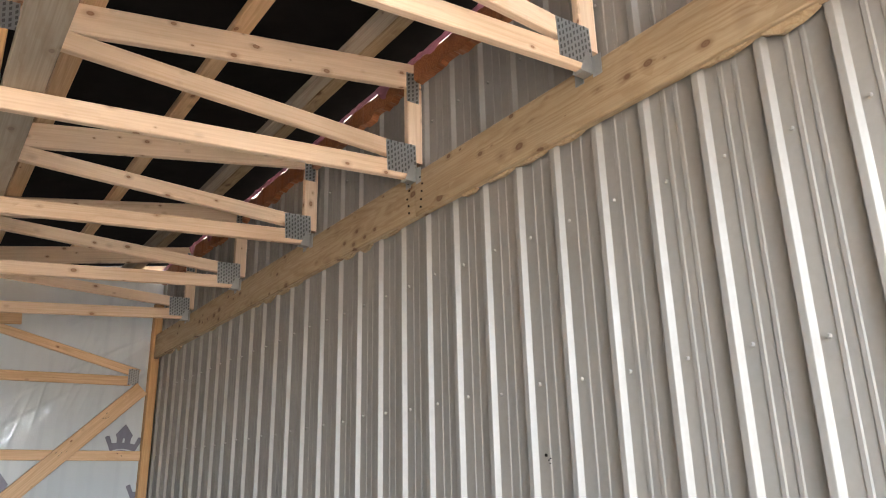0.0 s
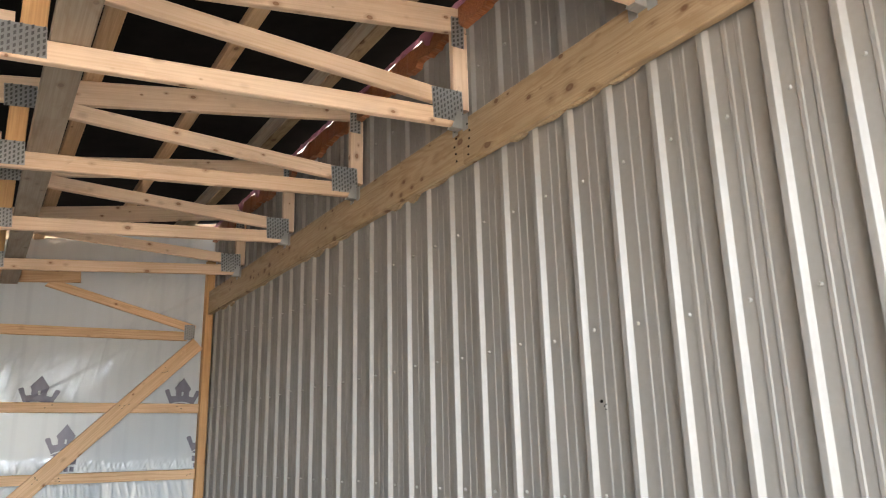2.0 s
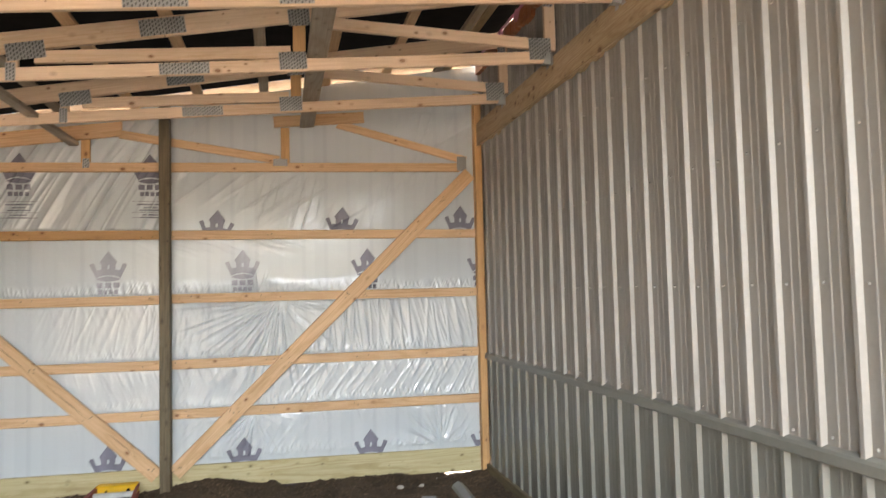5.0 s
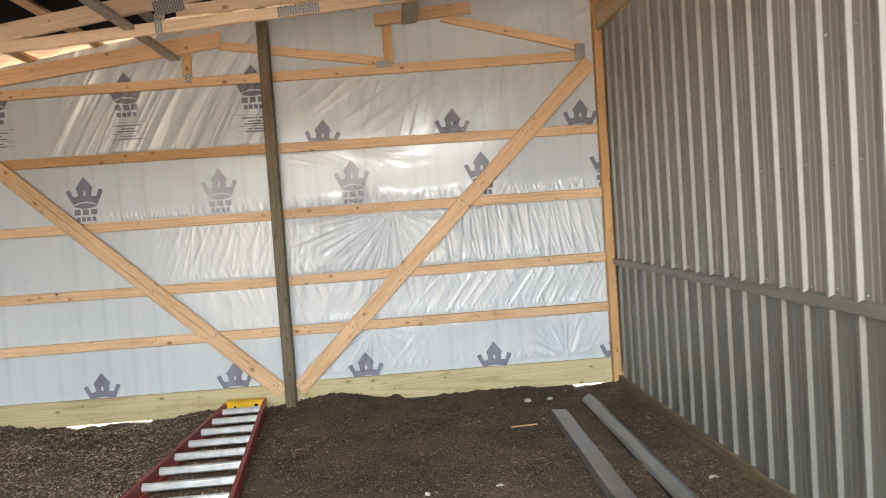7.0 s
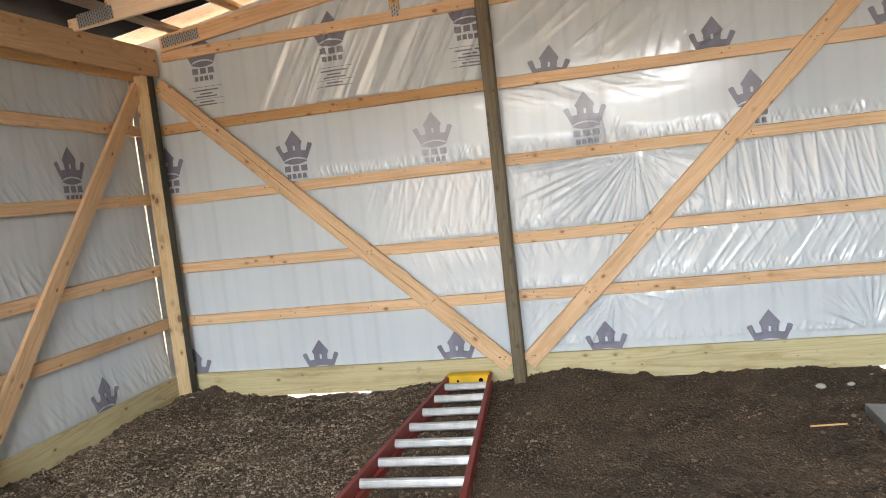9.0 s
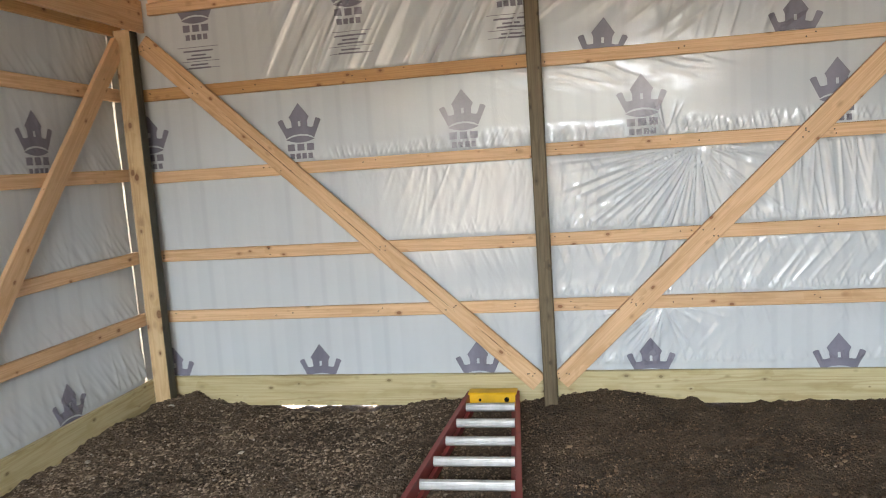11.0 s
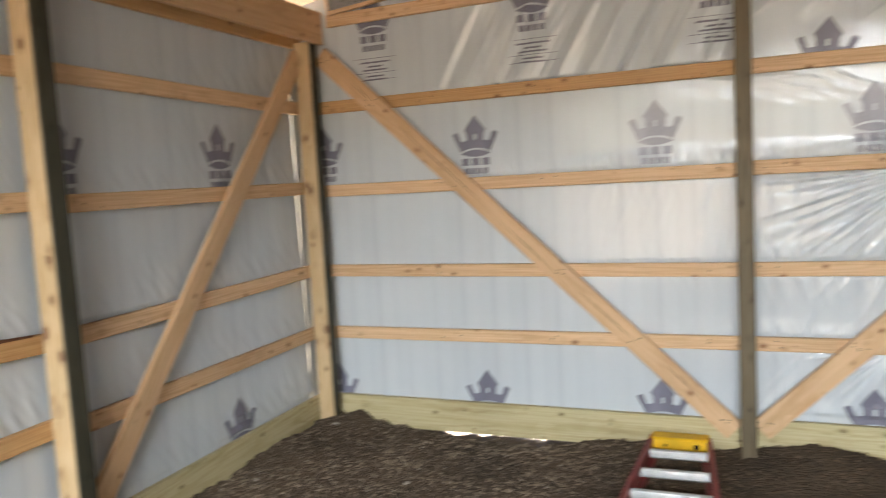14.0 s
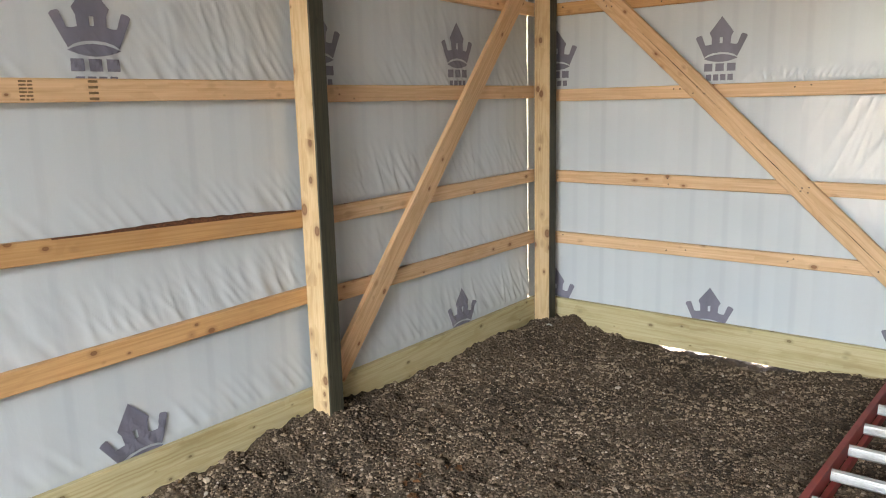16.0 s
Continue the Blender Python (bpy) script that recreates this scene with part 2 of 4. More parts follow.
def dirt_material(name, dark, light, fine):
    m, nt, b = material(name, 0.95)
    tc = nt.nodes.new("ShaderNodeTexCoord")
    n1 = node(nt, "ShaderNodeTexNoise", Scale=1.6, Detail=6.0, Roughness=0.65)
    n2 = node(nt, "ShaderNodeTexNoise", Scale=fine, Detail=5.0, Roughness=0.7)
    n3 = node(nt, "ShaderNodeTexVoronoi", Scale=fine * 1.6)
    for n in (n1, n2, n3):
        nt.links.new(tc.outputs["Object"], n.inputs["Vector"])
    col = ramp(nt, n1.outputs["Fac"], [(0.3, dark), (0.72, light)])
    col = mix(nt, "MULTIPLY", 0.75, col, ramp(nt, n2.outputs["Fac"], [(0.32, (0.42, 0.4, 0.38)), (0.68, (1.15, 1.12, 1.08))]))
    col = mix(nt, "MIX", ramp(nt, n3.outputs["Color"], [(0.85, (0, 0, 0)), (0.97, (0.3, 0.3, 0.3))]), col, (0.25, 0.2, 0.15))
    sep = nt.nodes.new("ShaderNodeSeparateXYZ")
    nt.links.new(tc.outputs["Object"], sep.inputs[0])
    edge = ramp(nt, sep.outputs["Y"], [(0.05, (0, 0, 0)), (0.10, (1, 1, 1))])
    side = nt.nodes.new("ShaderNodeMath")
    side.operation = "LESS_THAN"
    side.inputs[1].default_value = -6.33
    nt.links.new(sep.outputs["X"], side.inputs[0])
    either = nt.nodes.new("ShaderNodeMath")
    either.operation = "MAXIMUM"
    nt.links.new(edge, either.inputs[0])
    nt.links.new(side.outputs[0], either.inputs[1])
    yard = nt.nodes.new("ShaderNodeMath")
    yard.operation = "LESS_THAN"
    yard.inputs[1].default_value = -9.7
    nt.links.new(sep.outputs["Y"], yard.inputs[0])
    outside = nt.nodes.new("ShaderNodeMath")
    outside.operation = "MAXIMUM"
    nt.links.new(either.outputs[0], outside.inputs[0])
    nt.links.new(yard.outputs[0], outside.inputs[1])
    col = mix(nt, "MIX", outside.outputs[0], col, (0.59, 0.53, 0.455))
    nt.links.new(col, b.inputs["Base Color"])
    hs = nt.nodes.new("ShaderNodeMath")
    hs.operation = "SUBTRACT"
    nt.links.new(n2.outputs["Fac"], hs.inputs[0])
    nt.links.new(n3.outputs["Distance"], hs.inputs[1])
    bump(nt, b, hs.outputs[0], 0.9, 0.02)
    return m


DIRT = dirt_material("brown_gravelly_soil", (0.036, 0.0235, 0.0135), (0.15, 0.103, 0.064), 40.0)


def stone_material():
    m, nt, b = material("mixed_stone", 0.9)
    geo = nt.nodes.new("ShaderNodeNewGeometry")
    col = ramp(nt, geo.outputs["Random Per Island"], [(0.0, (0.085, 0.060, 0.040)), (0.6, (0.25, 0.187, 0.13)), (0.95, (0.36, 0.285, 0.21)), (1.0, (0.46, 0.41, 0.35))])
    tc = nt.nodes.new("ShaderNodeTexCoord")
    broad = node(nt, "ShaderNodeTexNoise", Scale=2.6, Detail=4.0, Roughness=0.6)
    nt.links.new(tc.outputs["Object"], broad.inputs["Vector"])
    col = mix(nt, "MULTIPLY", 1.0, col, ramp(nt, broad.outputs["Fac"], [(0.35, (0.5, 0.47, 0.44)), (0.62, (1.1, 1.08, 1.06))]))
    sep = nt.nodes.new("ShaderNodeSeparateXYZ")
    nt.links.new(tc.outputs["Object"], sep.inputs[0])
    # Stones turn darker and browner towards +x, with a ragged edge.
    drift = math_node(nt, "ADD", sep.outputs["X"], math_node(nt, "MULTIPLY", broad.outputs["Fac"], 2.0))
    brown_east = nt.nodes.new("ShaderNodeMapRange")
    brown_east.inputs["From Min"].default_value, brown_east.inputs["From Max"].default_value = -3.4, -1.6
    nt.links.new(drift, brown_east.inputs["Value"])
    col = mix(nt, "MULTIPLY", brown_east.outputs["Result"], col, (0.62, 0.53, 0.44))
    nt.links.new(col, b.inputs["Base Color"])
    return m


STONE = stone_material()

# ---- building blocks ----


def part(name, bm, mat_, parent=None, label="", matrix=None, smooth=False):
    me = bpy.data.meshes.new(name)
    bm.to_mesh(me)
    bm.free()
    me.materials.append(mat_)
    if smooth:
        me.polygons.foreach_set("use_smooth", [True] * len(me.polygons))
    ob = new(name, me)
    if matrix is not None:
        ob.matrix_world = matrix
    if parent is not None:
        ob.parent = parent
    if label:
        ob["label"] = label
    return ob


def empty(name, label, category, group="", kind="", at=(0, 0, 0)):
    ob = new(name)
    ob.empty_display_size = 0.1
    ob.location = at
    bpy.context.view_layer.update()
    return tagged(ob, label, category, group, kind)


def prism(length, w, t, c=0.004, cut_a=0.0, cut_b=0.0):
    """A chamfered bar along x, w high along z and t thick along y; cut_a and cut_b slant its ends across z."""
    c = min(c, t * 0.3, w * 0.3)
    ring = [(-t / 2 + c, -w / 2), (t / 2 - c, -w / 2), (t / 2, -w / 2 + c), (t / 2, w / 2 - c),
            (t / 2 - c, w / 2), (-t / 2 + c, w / 2), (-t / 2, w / 2 - c), (-t / 2, -w / 2 + c)]
    bm = bmesh.new()
    a = [bm.verts.new((-length / 2 + cut_a * z, y, z)) for y, z in ring]
    b = [bm.verts.new((length / 2 + cut_b * z, y, z)) for y, z in ring]
    for i in range(8):
        j = (i + 1) % 8
        bm.faces.new((a[i], b[i], b[j], a[j]))
    bm.faces.new(a)
    bm.faces.new(b[::-1])
    bmesh.ops.recalc_face_normals(bm, faces=bm.faces)
    return bm


def along(a, b, up):
    """The pose whose x runs from a to b about their middle, and whose z is nearest to up."""
    a, b, up = Vector(a), Vector(b), Vector(up)
    x = (b - a).normalized()
    y = up.cross(x).normalized()
    z = x.cross(y)
    m = Matrix((x, y, z)).transposed().to_4x4()
    m.translation = (a + b) / 2
    return m, (b - a).length


def board(name, a, b, w, t, mat_, parent=None, label="", up=(0, 0, 1), cut_a=0.0, cut_b=0.0, category="", kind="", group=""):
    m, length = along(a, b, up)
    ob = part(name, prism(length, w, t, 0.004, cut_a, cut_b), mat_, None, "", None)
    if parent is not None:
        ob.parent = parent
        ob.matrix_parent_inverse = Matrix.Translation(-parent.location)
    ob.matrix_basis = m
    return tagged(ob, label, category, group, kind)


def box_bm(x0, x1, y0, y1, z0, z1, c=0.003):
    bm = prism(x1 - x0, z1 - z0, y1 - y0, c)
    bmesh.ops.translate(bm, verts=bm.verts, vec=((x0 + x1) / 2, (y0 + y1) / 2, (z0 + z1) / 2))
    return bm


def grid_bm(nu, nv, place):
    bm = bmesh.new()
    rows = [[bm.verts.new(place(i / nu, j / nv)) for i in range(nu + 1)] for j in range(nv + 1)]
    for j in range(nv):
        for i in range(nu):
            bm.faces.new((rows[j][i], rows[j][i + 1], rows[j + 1][i + 1], rows[j + 1][i]))
    return bm


def chord_low(x):
    return 3.545 + 0.074 * (x + 0.06)


def chord_high(x):
    return 4.06 + 0.163 * (x + 0.1)


def smoothstep(a, b, x):
    t = min(1.0, max(0.0, (x - a) / (b - a)))
    return t * t * (3 - 2 * t)


# ---- ground ----
LEFT, FRONT = -6.23, -9.6


def ground_z(x, y):
    inside = 1.0 if (-7.5 < x < 0.5 and -11 < y < 1.0) else 0.0
    z = 0.035 * noise.noise((x * 0.55, y * 0.55, 0.3)) + 0.02 * noise.noise((x * 1.9, y * 1.9, 4.0))
    z += inside * (0.024 * noise.noise((x * 3.6, y * 6.0, 9.0)) + 0.034 * noise.noise((x * 8.0, y * 13.0, 2.0)) + 0.018 * noise.noise((x * 30.0, y * 34.0, 5.0)))
    z += 0.09 * smoothstep(-5.3, -6.2, x) * smoothstep(-3.6, -2.2, y) * smoothstep(0.3, -0.9, y)
    z += 0.06 * smoothstep(0.5, 0.1, math.hypot(x + 2.75, (y + 0.15) * 1.3)) + 0.05 * smoothstep(0.4, 0.1, math.hypot(x + 6.0, y + 0.15))
    z -= 0.024 * smoothstep(0.7, 0.1, abs(x + 4.9)) * smoothstep(-0.5, 0.0, y)
    z -= 0.048 * smoothstep(0.5, 0.1, abs(x + 0.3)) * smoothstep(-0.5, 0.0, y)
    z -= 0.05 * smoothstep(0.25, 0.05, abs(x + 1.95)) * smoothstep(-0.3, 0.0, y)
    z += 0.03 * smoothstep(-0.4, 0.0, y) * smoothstep(0.55, 0.8, abs(x + 4.9))
    z += 0.07 * smoothstep(-5.85, -6.2, x) * smoothstep(-1.6, -2.6, y)
    return z - 0.02


def axis_steps(fine_a, fine_b, step, far):
    steps, d, v = [], step, fine_a
    while v > -far:
        steps.append(v)
        d *= 1.45
        v -= d
    steps = [-far] + steps[::-1]
    n = int((fine_b - fine_a) / step)
    steps += [fine_a + (fine_b - fine_a) * i / n for i in range(1, n + 1)]
    d, v = step, fine_b
    while v < far:
        d *= 1.45
        v += d
        steps.append(min(v, far))
    return steps


def make_ground():
    xs, ys = axis_steps(-6.5, 0.2, 0.022, 400.0), axis_steps(-4.6, 0.3, 0.022, 400.0)
    verts = [(x, y, ground_z(x, y)) for y in ys for x in xs]
    n = len(xs)
    faces = [(j * n + i, j * n + i + 1, (j + 1) * n + i + 1, (j + 1) * n + i) for j in range(len(ys) - 1) for i in range(n - 1)]
    me = bpy.data.meshes.new("ground")
    me.from_pydata(verts, [], faces)
    me.polygons.foreach_set("use_smooth", [True] * len(me.polygons))
    me.materials.append(DIRT)
    tagged(new("ground", me), "bare brown gravelly soil floor, uneven and dry", "ground", kind="structure")


make_ground()

# ---- corrugated steel wall of the older building ----
RIB, PHASE = 0.2286, -4.064
PROFILE = [(0.0, 0.0), (0.038, 0.0), (0.043, 0.0032), (0.056, 0.0032), (0.059, 0.0), (0.090, 0.0), (0.095, 0.0032), (0.108, 0.0032), (0.111, 0.0),
           (0.158, 0.0), (0.1595, 0.0015), (0.1695, 0.0225), (0.1725, 0.0235), (0.192, 0.0235), (0.195, 0.0225), (0.204, 0.0)]


def panel_mesh(name, z0, z1, mat_, lift, minor=1.0):
    """Four ribs of ribbed sheet, 0.914 m wide along y, ribs towards -x."""
    bm = bmesh.new()
    pts = []
    for k in range(4):
        for u, h in PROFILE:
            pts.append((k * RIB + u, (h * minor if 0.003 < h < 0.004 else h) + lift))
    pts.append((4 * RIB, lift))
    levels = [z0, z1]
    rows = [[bm.verts.new((-h, u, z)) for u, h in pts] for z in levels]
    back = [[bm.verts.new((0.012, u, z)) for u in (pts[0][0], pts[-1][0])] for z in levels]
    for i in range(len(pts) - 1):
        bm.faces.new((rows[0][i], rows[1][i], rows[1][i + 1], rows[0][i + 1]))
    bm.faces.new((back[0][0], back[0][1], back[1][1], back[1][0]))
    for z in (0, 1):
        bm.faces.new([*rows[z], back[z][1], back[z][0]])
    for s, q in ((0, 0), (-1, 1)):
        bm.faces.new((rows[0][s], back[0][q], back[1][q], rows[1][s]))
    bmesh.ops.recalc_face_normals(bm, faces=bm.faces)
    me = bpy.data.meshes.new(name)
    bm.to_mesh(me)
    bm.free()
    me.materials.append(mat_)
    return me


def make_steel_wall():
    wall = empty("wall_east", "tan ribbed steel siding above slate grey wainscot", "wall", kind="structure")
    upper = panel_mesh("steel_panel", 1.16, 4.32, TAN, 0.0)
    lower = panel_mesh("wainscot_panel", 0.02, 1.15, SLATE, 0.0, 0.45)
    start = PHASE - 0.178 + 4 * RIB * 4 + 2 * RIB
    for k in range(14):
        y = start - 4 * RIB * (k + 1)
        for me, name in ((upper, "steel_panel"), (lower, "wainscot_panel")):
            ob = new(name, me)
            ob.parent, ob.location = wall, (0, y, 0)
    trim = bmesh.new()
    prof = [(0.0, 1.19), (-0.022, 1.178), (-0.030, 1.165), (-0.030, 1.125), (-0.026, 1.122), (-0.002, 1.122), (0.0, 1.122)]
    ends = [[trim.verts.new((x - 0.003, y, z)) for x, z in prof] for y in (-0.04, FRONT)]
    for i in range(len(prof) - 1):
        trim.faces.new((ends[0][i], ends[1][i], ends[1][i + 1], ends[0][i + 1]))
    trim.faces.new(ends[0])
    trim.faces.new(ends[1][::-1])
    bmesh.ops.recalc_face_normals(trim, faces=trim.faces)
    part("wainscot_trim", trim, SLATE, wall, "slate grey drip trim strip")
    board("ground_board", (-0.028, -0.05, -0.02), (-0.028, FRONT, -0.02), 0.14, 0.036, POST_BROWN, wall, "treated splash board at the ground")
    screws = bmesh.new()
    for k in range(46):
        y = PHASE + RIB * (17 - k) - 0.046
        if y > -0.05:
            continue
        for z in (1.215, 1.82, 2.42, 3.03, 3.86):
            m = Matrix.Translation((-0.004, y + random.uniform(-0.004, 0.004), z + random.uniform(-0.008, 0.008))) @ pose(0, 0, 0, 0, -90, 0)
            bmesh.ops.create_cone(screws, cap_ends=True, segments=8, radius1=0.0085, radius2=0.0055, depth=0.012, matrix=m)
    tagged(part("siding_screws", screws, TAN, wall, "small painted hex-head screws"), kind="stuff")
    marks = bmesh.new()
    for dy, dz, r in ((0, 0, 0.007), (-0.014, -0.018, 0.003), (-0.022, -0.012, 0.003), (-0.02, -0.03, 0.003)):
        bmesh.ops.create_cone(marks, cap_ends=True, segments=8, radius1=r, radius2=r * 0.7, depth=0.006, matrix=Matrix.Translation((-0.003, -5.499 + dy, 2.161 + dz)) @ pose(0, 0, 0, 0, 90, 0))
    part("dark_hole", marks, BLACK, wall, "dark drill holes in the sheet")
    return wall


make_steel_wall()
back_of_wall = box_bm(0.016, 0.16, FRONT, 0.2, -0.3, 4.6)
tagged(part("wall_older_building", back_of_wall, WHITE_STEEL), "solid wall of the older building behind the siding", "wall", kind="structure")

# ---- wrap sheets on the new walls ----
GIRT_Z = (0.716, 1.192, 1.812, 2.43)


def crease(x, y, s, w):
    """A narrow ridge of height one wherever a slow noise changes sign."""
    return max(0.0, 1.0 - abs(noise.noise((x, y, s))) / w)


def wrinkle(u, z, seed):
    """How far the film stands out from its plane, in metres."""
    bands = (0.22, 0.716, 1.192, 1.812, 2.43, 3.09, 3.75)
    lo, hi = 0.0, 0.22
    for a, b in zip(bands, bands[1:]):
        if a <= z < b:
            lo, hi = a, b
    if lo > 2.4:
        lo, hi = 2.43, 3.75
    h, top = z - lo, hi - z
    slack = math.sin(math.pi * min(1, max(0, h / (hi - lo))))
    edge = smoothstep(0.035, 0.07, h) * smoothstep(0.035, 0.07, top)
    d = 0.007 * noise.noise((u * 1.1, z * 1.4, seed)) * slack
    patch = smoothstep(-0.25, 0.35, noise.noise((u * 0.9, z * 1.3, seed + 7)))
    lean = 0.7 * noise.noise((u * 0.35, lo * 2.1, seed + 3))
    if seed < 5 and u > -3.1 and lo < 1.1:
        lean = -0.75 + 0.35 * noise.noise((u * 0.5, lo, 3.0))
    if seed < 5:
        full = smoothstep(-5.4, -4.2, u) if lo > 1.7 else (1.0 if u > -3.1 else 0.35 * smoothstep(-4.4, -3.6, u) + 0.1)
        if lo < 2.4:
            reach = 0.14 + 0.05 * noise.noise((u * 1.7, lo, 3.0))
            foot = smoothstep(reach * 1.3, reach * 0.5, h)
            d += 0.0075 * full * edge * foot * (crease((u + 0.2 * h) * 21.0, h * 3.0, seed + 5, 0.35) + 0.7 * crease((u - 0.5 * h) * 34.0, h * 4.0, seed + 8, 0.35))
        if lo < 1.7:
            if u > -3.1:
                hang = 1.0 if lo < 1.1 else 0.35 + 0.65 * smoothstep(-1.9, -1.4, u)
            else:
                hang = 0.04 + 0.45 * smoothstep(-4.5, -3.8, u)
            d += (0.0048 if lo < 1.1 else 0.016) * hang * edge * (0.35 + 0.65 * patch) * (crease((u + lean * h) * 8.0, z * 0.8, seed + 1, 0.22) + 0.6 * crease((u + (0.25 + lean) * h) * 15.0, z * 1.3, seed + 6, 0.25))
            d += 0.005 * full * edge * smoothstep(0.3, 0.06, top) * crease((u - 0.3 * top) * 14.0, z * 1.5, seed + 2, 0.3)
        elif lo < 2.4:
            d += 0.005 * edge * smoothstep(-3.6, -3.0, u) * smoothstep(-1.5, -2.2, u) * smoothstep(0.3, 0.05, top) * crease(u * 3.0, (z + 0.25 * u) * 13.0, seed + 2, 0.25)
        for cu, cz, sgn, far in ((-2.1, 1.79, -1, 1.05), (-0.5, 0.24, 1, 0.5), (-2.35, 0.70, -1, 0.5), (-2.3, 1.84, 1, 0.27)):
            du, dz = u - cu, (z - cz) * sgn
            r = math.hypot(du, dz)
            if dz > 0 and lo - 0.05 < z < hi + 0.05 and r < far:
                ang = math.atan2(du, dz)
                side = 1.0 if ang < 0.15 else 0.35
                fan = 10.0 if far > 1.0 else 6.5
                d += 0.046 * side * edge * (1 - r / far) * smoothstep(0.03, 0.15, r) * crease(ang * fan, r * 0.8, cu, 0.3)
        if lo > 2.4:
            bend = u - 0.5 * h - 0.1 * h * h
            if u < -3.15:
                some = smoothstep(-5.5, -4.4, u)
                d += edge * some * (0.028 * crease(bend * 4.6, z * 0.4, 77.0, 0.2) + 0.010 * crease(bend * 9.0, z * 0.7, 78.0, 0.22))
            else:
                d += edge * patch * (0.012 * crease((u - 1.5 * h) * 3.2, z * 0.6, 79.0, 0.16) + 0.006 * crease((u - 0.3 * h) * 9.0, z * 1.1, 80.0, 0.2))
    else:
        sag = smoothstep(0.45, 0.15, h) if lo < 1.5 else 0.6
        d += 0.008 * edge * patch * sag * (crease((u + 0.25 * h) * 10.0, z * 1.1, seed + 1, 0.3) + 0.5 * crease((u + 0.7 * h) * 17.0, z * 2.0, seed + 6, 0.3))
        d += 0.008 * edge * smoothstep(0.30, 0.06, h) * crease((u + 0.7 * h) * 13.0, h * 2.0, seed + 5, 0.35)
    return d


def wrap_back(u, z, out=0.0):
    return (u, 0.05 - wrinkle(u, z, 2.0) - out, z)


def wrap_left(u, z, out=0.0):
    return (LEFT - 0.05 + wrinkle(u, z, 9.0) + out, u, z)


# the print: one crown in a unit 0.33 m wide, as flat shapes
HALF = [(0.0, 0.175), (0.0, 0.042), (-0.009, 0.042), (-0.009, 0.004), (0.0, 0.004), (0.0, -0.053), (-0.05, -0.058), (-0.085, -0.069), (-0.107, -0.084),
        (-0.168, 0.042), (-0.158, 0.053), (-0.135, 0.060), (-0.127, 0.056), (-0.104, -0.004), (-0.09, -0.006), (-0.061, 0.0), (-0.064, 0.045), (-0.078, 0.073)]
CROWN = [HALF, [(-x, y) for x, y in HALF]]
BASE_ARC = [(-0.112 + 0.224 * i / 10, -0.092 - 0.024 * (1 - ((i - 5) / 5) ** 2)) for i in range(11)] + [(0.112 - 0.224 * i / 10, -0.092 + 0.026 * (1 - ((i - 5) / 5) ** 2)) for i in range(1, 10)]
WORD = [[(-0.105 + 0.075 * i, -0.125), (-0.050 + 0.075 * i, -0.125), (-0.050 + 0.075 * i, -0.175), (-0.105 + 0.075 * i, -0.175)] for i in range(3)]
WORD += [[(-0.09 + 0.047 * i, -0.195), (-0.055 + 0.047 * i, -0.195), (-0.055 + 0.047 * i, -0.235), (-0.09 + 0.047 * i, -0.235)] for i in range(4)]
NOTES = [[(-0.165, -0.285 - 0.0 * i - d), (0.165, -0.285 - d), (0.165, -0.289 - d), (-0.165, -0.289 - d)] for i, d in enumerate((0.0, 0.105, 0.155))]
NOTES += [[(-w, -0.31 - d), (w, -0.31 - d), (w, -0.322 - d), (-w, -0.322 - d)] for w, d in ((0.12, 0.0), (0.06, 0.03), (0.1, 0.055), (0.07, 0.1), (0.09, 0.125))]


def print_on(sheet, place, u, z, what="full", tilt=0.0, mat_=None, low=0.0, high=9.0):
    """Prints a crown, with or without the words under it, flush on the film about (u, z)."""
    shapes = list(CROWN) + [BASE_ARC]
    if what in ("full", "notes"):
        shapes += WORD
    if what == "notes":
        shapes += NOTES
    bm = bmesh.new()
    c, s = math.cos(radians(tilt)), math.sin(radians(tilt))
    for shape in shapes:
        pts = [(x * c - y * s + u, x * s + y * c + z) for x, y in shape]
        pts = [(a, min(max(b, low), high)) for a, b in pts]
        if max(p[1] for p in pts) - min(p[1] for p in pts) < 0.002:
            continue
        f = bm.faces.new([bm.verts.new((a, 0, b)) for a, b in pts])
        f.normal_update()
        bmesh.ops.triangulate(bm, faces=[f], ngon_method="EAR_CLIP")
    for _ in range(2):
        bmesh.ops.subdivide_edges(bm, edges=[e for e in bm.edges if e.calc_length() > 0.02], cuts=1, use_grid_fill=False)
        bm.normal_update()
        bmesh.ops.triangulate(bm, faces=bm.faces)
    for v in bm.verts:
        v.co = place(v.co.x, v.co.z, 0.007)
    bmesh.ops.recalc_face_normals(bm, faces=bm.faces)
    return part("printed_crown", bm, mat_ or INK, sheet, "violet-grey crown mark printed on the film")


